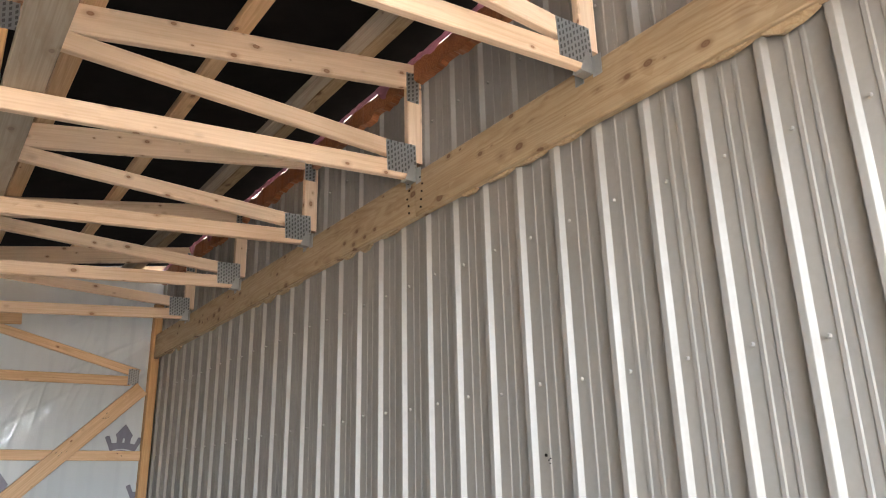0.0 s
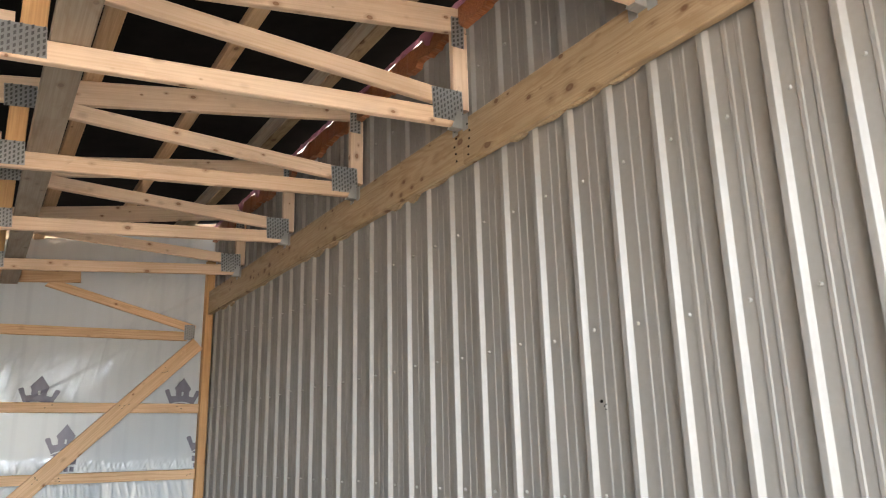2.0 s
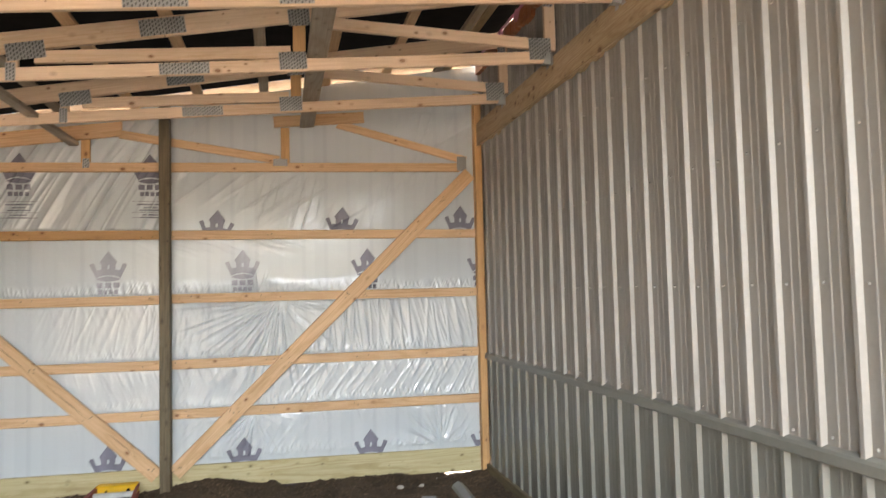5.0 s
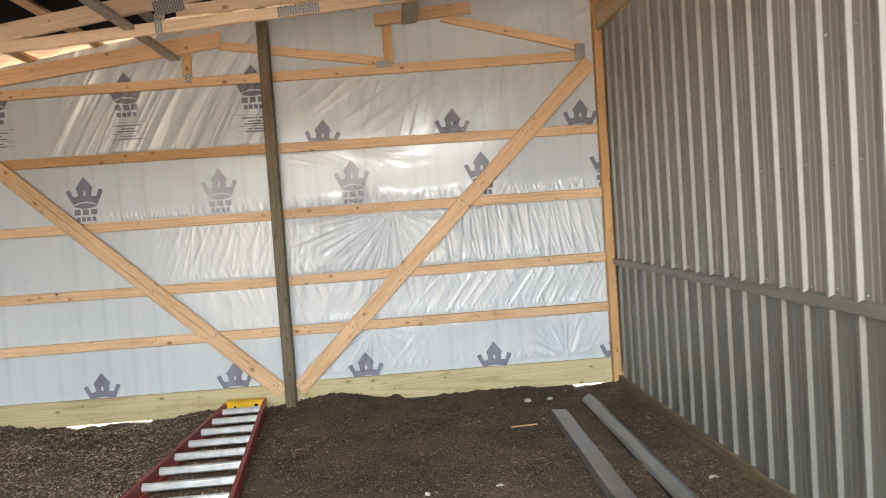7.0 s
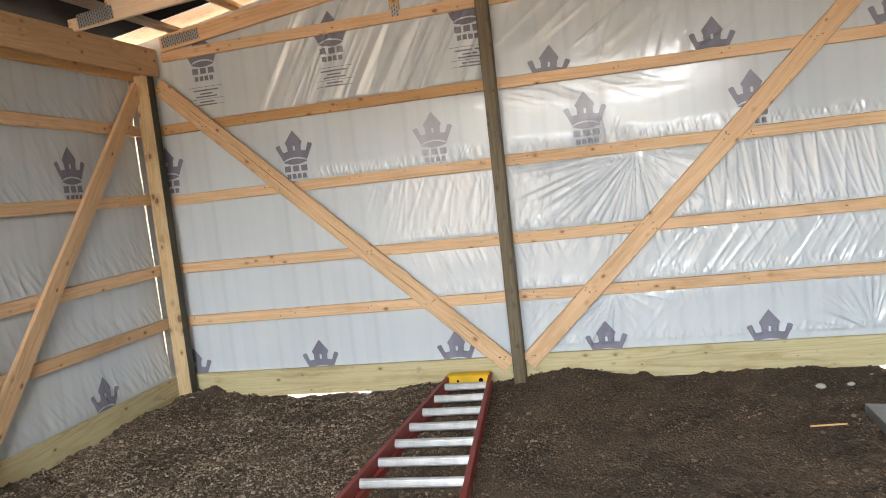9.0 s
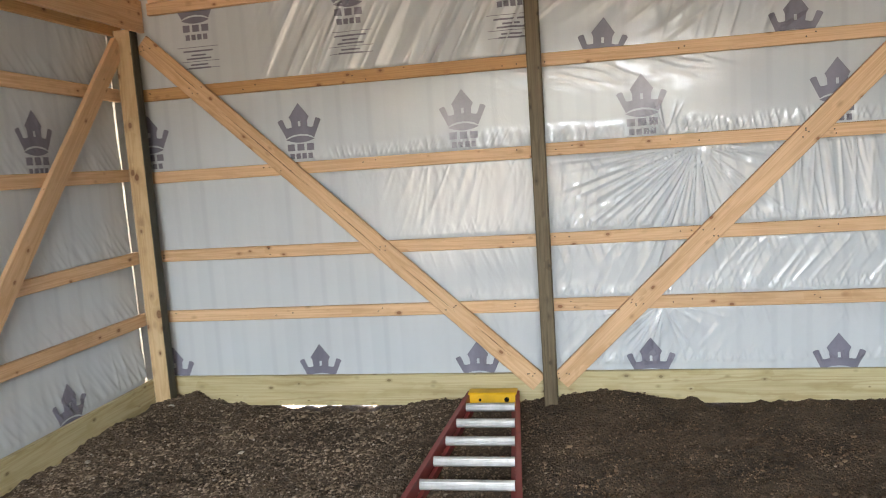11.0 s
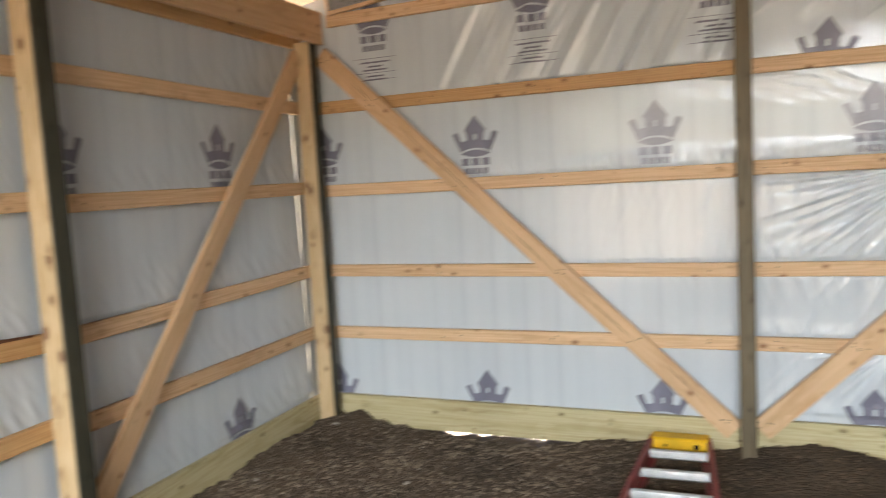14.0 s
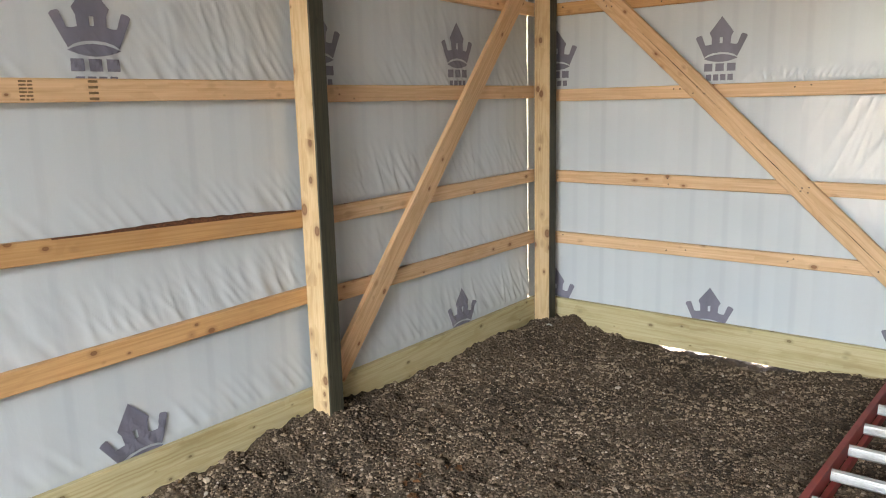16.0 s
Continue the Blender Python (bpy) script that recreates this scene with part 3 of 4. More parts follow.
def make_back_wall():
    wall = empty("wall_north", "framed gable wall sheathed with white house wrap", "wall", kind="structure")
    sheet = part("wrap_sheet", grid_bm(1000, 430, lambda a, b: wrap_back(-6.27 + 6.26 * a, 0.12 + (chord_high(-6.27 + 6.26 * a) + 0.033) * b)), WRAP, wall, "wrinkled white plastic house wrap", smooth=True)
    for x in (-6.14, -4.915, -3.69, -2.455, -1.222, -0.01):
        print_on(sheet, wrap_back, min(x, -0.02), 0.285, "bare", low=0.2, mat_=INK)
        print_on(sheet, wrap_back, x, 2.11, "full", mat_=INK_PALE if x in (-3.69, -2.455) else INK, low=1.85)
    for x in (-5.66, -4.47, -3.31):
        print_on(sheet, wrap_back, x, 3.045, "notes")
    for x, tilt, z in ((-2.70, -5, 2.505), (-1.475, -3, 2.535), (-0.24, -2, 2.545)):
        print_on(sheet, wrap_back, x, z, "bare", tilt, low=2.42)
    skin = grid_bm(2, 2, lambda a, b: (-6.32 + 6.5 * a, 0.10, 0.06 + (chord_high(-6.32 + 6.5 * a) + 0.10) * b))
    bmesh.ops.solidify(skin, geom=skin.faces, thickness=0.02)
    part("outer_siding", skin, WHITE_STEEL, wall, "outer steel siding behind the wrap")
    for k, z in enumerate(GIRT_Z):
        for x0, x1 in ((-6.26, -3.17), (-3.155, -0.088)):
            board("girt", (x0, 0.019, z + 0.006 * math.sin(k * 2.1 + x0)), (x1, 0.019, z + 0.006 * math.sin(k * 1.3 + x1)), 0.089, 0.038,
                  PINE_DEEP if k == 3 and x0 < -4 else PINE, wall)
    for x0, x1 in ((-6.26, -3.17), (-3.155, -0.095)):
        board("skirt_board", (x0, 0.016, 0.112), (x1, 0.016, 0.1), 0.235, 0.038, TREATED, wall, "greenish treated skirt board")
    board("brace", (-6.075, -0.022, 2.81), (-3.245, -0.022, 0.155), 0.14, 0.038, PINE, wall, "knotty diagonal wind brace", up=(0.7, 0, 0.7))
    split = bmesh.new()
    for f0, f1, off in ((0.08, 0.15, 0.012), (0.2, 0.44, 0.004), (0.47, 0.62, -0.012), (0.66, 0.8, 0.0), (0.84, 0.93, 0.02)):
        a, b = Vector((-6.075, -0.0422, 2.81)), Vector((-3.245, -0.0422, 0.155))
        p, q = a.lerp(b, f0), a.lerp(b, f1)
        side = Vector((0.684, 0, 0.729))
        split.faces.new([split.verts.new(v) for v in (p + side * off, (p + q) / 2 + side * (off + 0.003), q + side * off, (p + q) / 2 + side * (off - 0.0015))])
    part("drying_split", split, BLACK, wall, "dark drying split along the brace")
    board("brace", (-3.09, -0.022, 0.17), (-0.14, -0.022, 3.05), 0.14, 0.038, PINE, wall, "knotty diagonal wind brace", up=(-0.7, 0, 0.7))
    heads = bmesh.new()
    rnd = random.Random(5)
    spots = []
    for a, b in (((-6.075, 2.81), (-3.245, 0.155)), ((-3.09, 0.17), (-0.14, 3.05))):
        for z in GIRT_Z + (0.2, 2.78):
            x = a[0] + (b[0] - a[0]) * (z - a[1]) / (b[1] - a[1])
            spots += [(x + rnd.uniform(-0.05, 0.05), -0.0415, z + rnd.uniform(-0.03, 0.03)) for _ in range(4)]
    for z in GIRT_Z:
        for x in (-6.1, -5.2, -4.4, -3.28, -3.05, -2.2, -1.3, -0.2):
            spots += [(x + rnd.uniform(-0.12, 0.12), -0.0005, z + rnd.uniform(-0.025, 0.025)) for _ in range(2)]
    for p in spots:
        bmesh.ops.create_cone(heads, cap_ends=True, segments=7, radius1=0.0055, radius2=0.0045, depth=0.003, matrix=Matrix.Translation(p) @ pose(0, 0, 0, 90))
    tagged(part("nail_heads", heads, POST_DARK, wall, "dark nail heads in the boards"), kind="stuff")
    return wall


make_back_wall()


def make_left_wall():
    wall = empty("wall_west", "framed side wall sheathed with white house wrap", "wall", kind="structure")
    sheet = part("wrap_sheet", grid_bm(1000, 260, lambda a, b: wrap_left(FRONT + (-FRONT - 0.165) * a, 0.12 + 3.0 * b)), WRAP, wall, "wrinkled white plastic house wrap", smooth=True)
    for k in range(8):
        y = -1.04 - 1.225 * k
        print_on(sheet, wrap_left, y, 0.33, "bare", 8.0 if k in (1, 2) else 0.0, low=0.24)
        print_on(sheet, wrap_left, y, 2.11, "full", low=1.85)
    skin = grid_bm(2, 2, lambda a, b: (LEFT - 0.10, FRONT + (-0.165 - FRONT) * a, 0.05 + 3.1 * b))
    bmesh.ops.solidify(skin, geom=skin.faces, thickness=0.02)
    part("outer_siding", skin, WHITE_STEEL, wall, "outer steel siding behind the wrap")
    # Added filler, hidden by the post, keeps sun out of the corner.
    part("corner_sun_block", box_bm(LEFT - 0.10, LEFT - 0.055, -0.135, 0.09, 0.05, 3.1), WHITE_STEEL, wall, "unseen pale steel strip added behind the post to stop sun")
    part("wrap_edge", box_bm(LEFT - 0.088, LEFT - 0.086, -0.185, -0.137, 0.1, 3.1, 0.0004), FLAP, wall, "thin film edge glowing with daylight")
    stops = (-0.10, -2.40, -4.84, -7.28, FRONT)
    rise = (((0.728, 0.735), (0.775, 0.745), (0.74, 0.73), (0.73, 0.73)), ((1.207, 1.182), (1.188, 1.285), (1.22, 1.2), (1.2, 1.2)),
            ((1.836, 1.838), (1.858, 1.862), (1.83, 1.83), (1.83, 1.83)), ((2.43, 2.475), (2.475, 2.46), (2.45, 2.45), (2.45, 2.45)))
    for k in range(4):
        for i, (y0, y1) in enumerate(zip(stops, stops[1:])):
            za, zb = rise[k][i]
            board("girt", (LEFT - 0.019, y0 - 0.001, za), (LEFT - 0.019, y1 + 0.001, zb), 0.092, 0.038, PINE_DEEP if (i, k) in ((1, 1), (1, 0)) else PINE, wall)
    for y0, y1 in ((0.0, -2.41), (-2.415, FRONT)):
        board("skirt_board", (LEFT - 0.018, y0, 0.125), (LEFT - 0.018, y1, 0.13 if y0 == 0.0 else 0.21), 0.235, 0.038, TREATED, wall, "greenish treated skirt board")
    board("brace", (LEFT + 0.022, -0.13, 2.80), (LEFT + 0.022, -2.33, 0.27), 0.14, 0.038, PINE, wall, "diagonal wind brace", up=(0, 0.7, 0.7))
    return wall


make_left_wall()


def make_post(name, x0, x1, y0, y1, top, faces, label):
    """A square-sawn post; faces gives the material of each broad side."""
    base = ground_z((x0 + x1) / 2, (y0 + y1) / 2) - 0.15
    bm = prism(top - base, x1 - x0, y1 - y0, 0.006)
    ob = part(name, bm, faces[0])
    ob.data.materials.append(faces[1])
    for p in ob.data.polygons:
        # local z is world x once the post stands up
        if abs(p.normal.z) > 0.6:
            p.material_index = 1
    ob.matrix_world = Matrix.Translation(((x0 + x1) / 2, (y0 + y1) / 2, (top + base) / 2)) @ Matrix(((0, 0, 1, 0), (0, 1, 0, 0), (-1, 0, 0, 0), (0, 0, 0, 1)))
    return tagged(ob, label, "post", group="wall posts")


make_post("wall_post", -3.208, -3.114, -0.14, -0.002, 3.9, (POST_BROWN, POST_BROWN), "dark brown treated timber post standing against the wrapped wall")
# The second material darkens the sides along x, as shade would.
make_post("corner_post", LEFT + 0.002, LEFT + 0.142, -0.145, -0.05, 2.9, (POST, POST_DARK), "treated timber corner post, one side coloured dark for shade")
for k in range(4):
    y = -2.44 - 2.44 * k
    make_post("wall_post", LEFT + 0.002, LEFT + 0.142, y - 0.05, y + 0.055, 2.9, (POST, POST_DARK), "yellowish treated timber post, greenish side coloured dark for shade")
make_post("corner_stud", -0.086, -0.006, -0.045, 0.045, 3.9, (PINE_DEEP, PINE_DEEP), "reddish pine stud beside the steel siding")

# ---- header over the side wall, ledger on the steel wall ----
header = empty("header_beam", "doubled pine header beam carried by the side wall posts", "beam")
board("inner_ply", (LEFT + 0.164, FRONT, 3.005), (LEFT + 0.164, -0.02, 3.005), 0.235, 0.038, PINE, header)
board("outer_ply", (LEFT - 0.018, FRONT, 2.985), (LEFT - 0.018, -0.03, 2.985), 0.235, 0.036, PINE_DEEP, header, "darker outer ply set a little lower")

ledger = empty("ledger_board", "knotty treated ledger board fixed along the steel siding", "ledger")
board("ledger_length", (-0.041, 0.08, 3.4625), (-0.041, -4.719, 3.4625), 0.235, 0.04, LEDGER, ledger)
board("ledger_length", (-0.041, -4.722, 3.4625), (-0.041, FRONT, 3.4625), 0.235, 0.04, LEDGER, ledger)


def splinter(length, depth, seed):
    """A thin ragged offcut hanging below an edge: a tapering lens with torn ends."""
    rnd = random.Random(seed)
    bm = bmesh.new()
    n = 7
    top, low = [], []
    for i in range(n):
        u = -length / 2 + length * i / (n - 1)
        d = depth * math.sin(math.pi * (0.08 + 0.84 * i / (n - 1))) * rnd.uniform(0.65, 1.15)
        top.append([bm.verts.new((s * 0.011, u, 0.0)) for s in (-1, 1)])
        low.append([bm.verts.new((s * 0.008, u + rnd.uniform(-0.006, 0.006), -d)) for s in (-1, 1)])
    for i in range(n - 1):
        for a, b in ((0, 1),):
            bm.faces.new((top[i][0], low[i][0], low[i + 1][0], top[i + 1][0]))
            bm.faces.new((top[i][1], top[i + 1][1], low[i + 1][1], low[i][1]))
            bm.faces.new((low[i][0], low[i][1], low[i + 1][1], low[i + 1][0]))
            bm.faces.new((top[i][0], top[i + 1][0], top[i + 1][1], top[i][1]))
    bm.faces.new((top[0][0], top[0][1], low[0][1], low[0][0]))
    bm.faces.new((top[-1][0], low[-1][0], low[-1][1], top[-1][1]))
    bmesh.ops.recalc_face_normals(bm, faces=bm.faces)
    return bm


for k in range(44):
    y = PHASE + RIB * (17 - k) + 0.10
    if not FRONT + 0.3 < y < -0.1:
        continue
    keep = random.random()
    if keep < 0.62:
        ob = part("torn_shim", splinter(random.uniform(0.11, 0.19), random.uniform(0.012, 0.034), k), LEDGER, ledger, "ragged wood shim between the ribs")
        ob.location = (-0.03, y + random.uniform(-0.02, 0.02), 3.3455)
nails = bmesh.new()
for y in (-4.66, -4.775):
    for z in (3.38, 3.42, 3.46, 3.5, 3.54):
        bmesh.ops.create_cone(nails, cap_ends=True, segments=6, radius1=0.006, radius2=0.005, depth=0.006, matrix=Matrix.Translation((-0.0625, y + random.uniform(-0.012, 0.012), z)) @ pose(0, 0, 0, 0, 90, 0))
tagged(part("nail_heads", nails, BLACK, ledger, "dark nail heads at the joint"), kind="stuff")

# ---- roof trusses ----


def toothed_plate(w, h):
    """A pressed nail plate facing -y with staggered rows of flat slot quads, each with its bent tooth behind; slots
    carry material 1, dark as if recessed.
    """
    bm = prism(w, h, 0.003, 0.001)
    nx, nz = max(3, int(w / 0.019)), max(3, int(h / 0.024))
    for i in range(nx):
        for j in range(nz):
            x = -w / 2 + w * (i + 0.5) / nx
            z = -h / 2 + h * (j + 0.5 + (0.2 if i % 2 else -0.2)) / nz
            a, c = w / nx * 0.24, h / nz * 0.30
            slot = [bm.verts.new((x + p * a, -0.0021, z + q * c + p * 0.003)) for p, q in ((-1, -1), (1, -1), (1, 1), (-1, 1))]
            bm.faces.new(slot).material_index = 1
            lip = [bm.verts.new(p) for p in ((x - a, -0.0022, z + c - 0.003), (x + a, -0.0022, z + c + 0.003), (x + a * 0.6, -0.0055, z + c + 0.001), (x - a * 0.6, -0.0055, z + c - 0.002))]
            bm.faces.new(lip)
    return bm


def plate(parent, x, z, w, h, slope, y):
    ob = part("nail_plate", toothed_plate(w, h), GALV, None)
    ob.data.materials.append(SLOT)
    ob.parent = parent
    ob.matrix_basis = Matrix.Translation((x, y, z)) @ Matrix.Rotation(-math.atan(slope), 4, "Y")
    ob["label"] = "galvanised toothed plate"
    return ob


def make_truss():
    t = empty("roof_truss", "pale pine roof truss with galvanised nail plates under black felt", "truss", "roof trusses")
    th = 0.038
    mid = 0.0
    board("bottom_chord", (-6.08, mid, chord_low(-6.08) + 0.0445), (-2.72, mid, chord_low(-2.72) + 0.0445), 0.089, th, TRUSS_PINE, t)
    board("bottom_chord", (-2.715, mid, chord_low(-2.715) + 0.0445), (-0.064, mid, chord_low(-0.064) + 0.0445), 0.089, th, TRUSS_PINE, t)
    board("top_chord", (-5.75, mid, chord_high(-5.75) + 0.07), (-2.86, mid, chord_high(-2.86) + 0.07), 0.138, th, TRUSS_PINE, t)
    board("top_chord", (-2.855, mid, chord_high(-2.855) + 0.07), (-0.03, mid, chord_high(-0.03) + 0.07), 0.138, th, TRUSS_PINE, t)
    board("end_upright", (-0.06, mid, chord_low(-0.06) + 0.092), (-0.06, mid, chord_high(-0.06) - 0.003), 0.089, th, TRUSS_PINE, t, up=(1, 0, 0))
    board("web", (-0.10, mid, 3.68), (-1.74, mid, 3.765), 0.085, th, TRUSS_PINE, t, cut_a=0.0)
    board("upright", (-1.94, mid, chord_low(-1.94) + 0.092), (-1.94, mid, chord_high(-1.94) - 0.002), 0.089, th, PINE_DEEP, t, up=(1, 0, 0))
    board("web", (-2.0, mid, chord_low(-2.0) + 0.14), (-3.66, mid, chord_high(-3.66) - 0.046), 0.085, th, TRUSS_PINE, t)
    board("upright", (-3.79, mid, chord_low(-3.79) + 0.091), (-3.79, mid, chord_high(-3.79) - 0.001), 0.07, th, TRUSS_PINE, t, up=(1, 0, 0))
    y = -th / 2 - 0.002
    plate(t, -0.145, 3.645, 0.175, 0.165, 0.05, y)
    plate(t, -0.075, 4.06, 0.075, 0.17, 0.0, y)
    plate(t, -1.985, chord_low(-1.985) + 0.075, 0.19, 0.125, 0.074, y)
    plate(t, -1.94, chord_high(-1.94) + 0.03, 0.15, 0.12, 0.1, y)
    plate(t, -2.715, chord_low(-2.715) + 0.0445, 0.33, 0.078, 0.074, y)
    plate(t, -2.857, chord_high(-2.857) + 0.068, 0.3, 0.115, 0.163, y)
    plate(t, -3.71, chord_high(-3.71) - 0.0, 0.24, 0.115, 0.163, y)
    plate(t, -3.8, chord_low(-3.8) + 0.06, 0.06, 0.12, 0.0, y)
    plate(t, -5.85, chord_low(-5.85) + 0.06, 0.3, 0.1, 0.1, y)
    hang = box_bm(-0.115, -0.064, -0.023, 0.023, 3.528, 3.546, 0.002)
    for y0 in (-0.024, 0.021):
        for v0, v1 in (((-0.125, 3.53), (-0.064, 3.6)),):
            f = [hang.verts.new((x, y0, z)) for x, z in ((-0.125, 3.53), (-0.064, 3.53), (-0.064, 3.62), (-0.09, 3.62))]
            b = [hang.verts.new((x, y0 + 0.003, z)) for x, z in ((-0.125, 3.53), (-0.064, 3.53), (-0.064, 3.62), (-0.09, 3.62))]
            hang.faces.new(f)
            hang.faces.new(b[::-1])
            for i in range(4):
                hang.faces.new((f[i], b[i], b[(i + 1) % 4], f[(i + 1) % 4]))
        tab = [(y0 - 0.045 if y0 < 0 else y0 + 0.003, 3.515), (y0 if y0 < 0 else y0 + 0.048, 3.515), (y0 if y0 < 0 else y0 + 0.048, 3.6), (y0 - 0.045 if y0 < 0 else y0 + 0.003, 3.6)]
        fa = [hang.verts.new((-0.0645, yy, zz)) for yy, zz in tab]
        fb = [hang.verts.new((-0.0615, yy, zz)) for yy, zz in tab]
        hang.faces.new(fa)
        hang.faces.new(fb[::-1])
        for i in range(4):
            hang.faces.new((fa[i], fb[i], fb[(i + 1) % 4], fa[(i + 1) % 4]))
    bmesh.ops.recalc_face_normals(hang, faces=hang.faces)
    part("hanger", hang, GALV, t, "galvanised joist hanger")
    return t


truss = make_truss()
truss.location = (0, -1.047, 0)
for k in range(1, 7):
    copy_thing(truss, Matrix.Translation((0, -1.047 - 1.2197 * k, 0)))


def make_end_truss():
    t = empty("gable_truss", "dropped pine gable truss standing in the wrapped wall", "truss")
    y = 0.017

    def low(x):
        return 3.122 + 0.011 * (x + 0.2)
    board("bottom_chord", (-6.02, y, low(-6.0)), (-0.24, y, low(-0.2)), 0.089, 0.038, PINE, t)
    board("web", (-1.50, y - 0.006, 3.55), (-0.17, y - 0.006, 3.195), 0.08, 0.03, PINE, t, cut_a=0.4)
    board("upright", (-2.03, y, 3.152), (-2.03, y, 3.50), 0.085, 0.036, PINE_DEEP, t, up=(1, 0, 0))
    board("web", (-2.09, y - 0.006, 3.175), (-3.58, y - 0.006, 3.405), 0.08, 0.03, PINE, t)
    board("upright", (-3.885, y, 3.13), (-3.885, y, 3.36), 0.08, 0.036, PINE_DEEP, t, up=(1, 0, 0))
    board("top_chord", (-6.0, y - 0.02, 3.16), (-3.56, y - 0.02, 3.455), 0.14, 0.038, PINE, t, "wide top chord ending in a square cut", cut_b=0.1)
    board("nailer", (-2.14, y - 0.02, 3.555), (-1.24, y - 0.02, 3.625), 0.11, 0.038, PINE, t, "short nailer block")
    for x, z, w, h in ((-0.22, 3.16, 0.1, 0.15), (-2.08, 3.15, 0.14, 0.07), (-3.88, 3.12, 0.06, 0.09)):
        plate(t, x, z, w, h, 0.0, y - 0.022)
    plate(t, -5.8, 3.185, 0.36, 0.09, 0.1, y - 0.042)
    return t


make_end_truss()

# ---- roof: purlins, felt, lateral braces ----
for k in range(11):
    x = -0.40 - 0.61 * k
    wide = 0.089
    x -= 0.04 if k == 0 else 0.0
    board("roof_purlin", (x, FRONT, chord_high(x) + 0.14 + 0.021), (x, 0.32, chord_high(x) + 0.14 + 0.021), wide, 0.038, GREYED if k % 3 == 0 else PINE, up=(1, 0, 0.163),
          label="flat pine purlin lying across the trusses", category="purlin", group="roof purlins")


board("roof_purlin", (-0.346, FRONT, chord_high(-0.346) + 0.163), (-0.346, 0.32, chord_high(-0.346) + 0.163), 0.089, 0.036, LEDGER, up=(1, 0, 0.163),
      label="weathered purlin laid beside a pale one", category="purlin", group="roof purlins")


def roof_sheet(name, y0, y1, mat_, label, x0=-6.75, x1=-0.045, n=2):
    bm = grid_bm(2, n, lambda a, b: (x0 + (x1 - x0) * a, y0 + (y1 - y0) * b, chord_high(x0 + (x1 - x0) * a) + 0.186))
    bmesh.ops.solidify(bm, geom=bm.faces, thickness=-0.025)
    return tagged(part(name, bm, mat_), label, "roof", kind="structure")


roof_sheet("ceiling", FRONT - 0.3, -0.2, BLACK, "black felt under the sloping roof")
roof_sheet("ceiling_overhang", -0.198, 0.45, GREYED, "bare pale board strip at the gable overhang")
board("gable_fascia", (-6.7, 0.425, chord_high(-6.7) + 0.095), (-0.05, 0.425, chord_high(-0.05) + 0.095), 0.14, 0.038, GREYED,
      label="weathered pine fascia board closing the gable overhang", category="fascia", kind="structure")
board("lateral_brace", (-1.815, -9.4, chord_low(-1.815) + 0.089 + 0.022), (-1.815, 0.0, chord_low(-1.815) + 0.089 + 0.022), 0.14, 0.038, GREYED, up=(1, 0, 0.074),
      label="weathered grey brace board lying over the truss chords", category="brace")
board("lateral_brace", (-4.10, -2.6, chord_low(-4.1) + 0.111), (-3.98, -0.02, 3.30), 0.089, 0.038, GREYED, up=(1, 0, 0),
      label="grey brace board running down to the gable truss", category="brace")

# ---- closure strip and film at the head of the steel wall ----


def make_closure():
    s = empty("eave_closure", "reddish edge board with torn pink film above steel siding", "edge board")
    rnd = random.Random(5)
    bm = bmesh.new()
    n = 420
    prev = None
    for i in range(n + 1):
        y = -9.4 + 9.3 * i / n
        bay = math.floor((y - PHASE) / (RIB * 0.5))
        d = 0.085 + 0.05 * (0.5 + noise.noise((bay * 3.7, 0.4, 3))) + 0.012 * noise.noise((y * 16, 0, 3)) + 0.006 * noise.noise((y * 70, 0, 5))
        top = 4.208 + 0.03 * noise.noise((y * 4.5, 2, 1))
        out = 0.006 * noise.noise((bay * 5.1, 1.4, 3))
        ring = [bm.verts.new(p) for p in ((-0.025, y, top), (-0.065 + out, y, top), (-0.068 + out, y, 4.19 - d), (-0.028, y, 4.185 - d))]
        if prev:
            for a in range(4):
                bm.faces.new((prev[a], prev[(a + 1) % 4], ring[(a + 1) % 4], ring[a]))
        prev = ring
    bmesh.ops.recalc_face_normals(bm, faces=bm.faces)
    part("edge_board", bm, RUST, s, "reddish jagged board")
    film = grid_bm(420, 7, lambda a, b: (-0.072 - 0.02 * abs(noise.noise((a * 130, b * 3, 1))) - 0.03 * (1 - b), -9.4 + 9.2 * a,
                                         4.20 - 0.13 * b * max(0.02, 2.6 * noise.noise((a * 38, 0, 8)) - 0.5) - 0.012 * noise.noise((a * 160, b * 4, 2))))
    bmesh.ops.solidify(film, geom=film.faces, thickness=0.001)
    part("torn_film", film, PINK, s, "crumpled pink plastic film", smooth=True)


make_closure()

# ---- step ladder lying on the ground ----


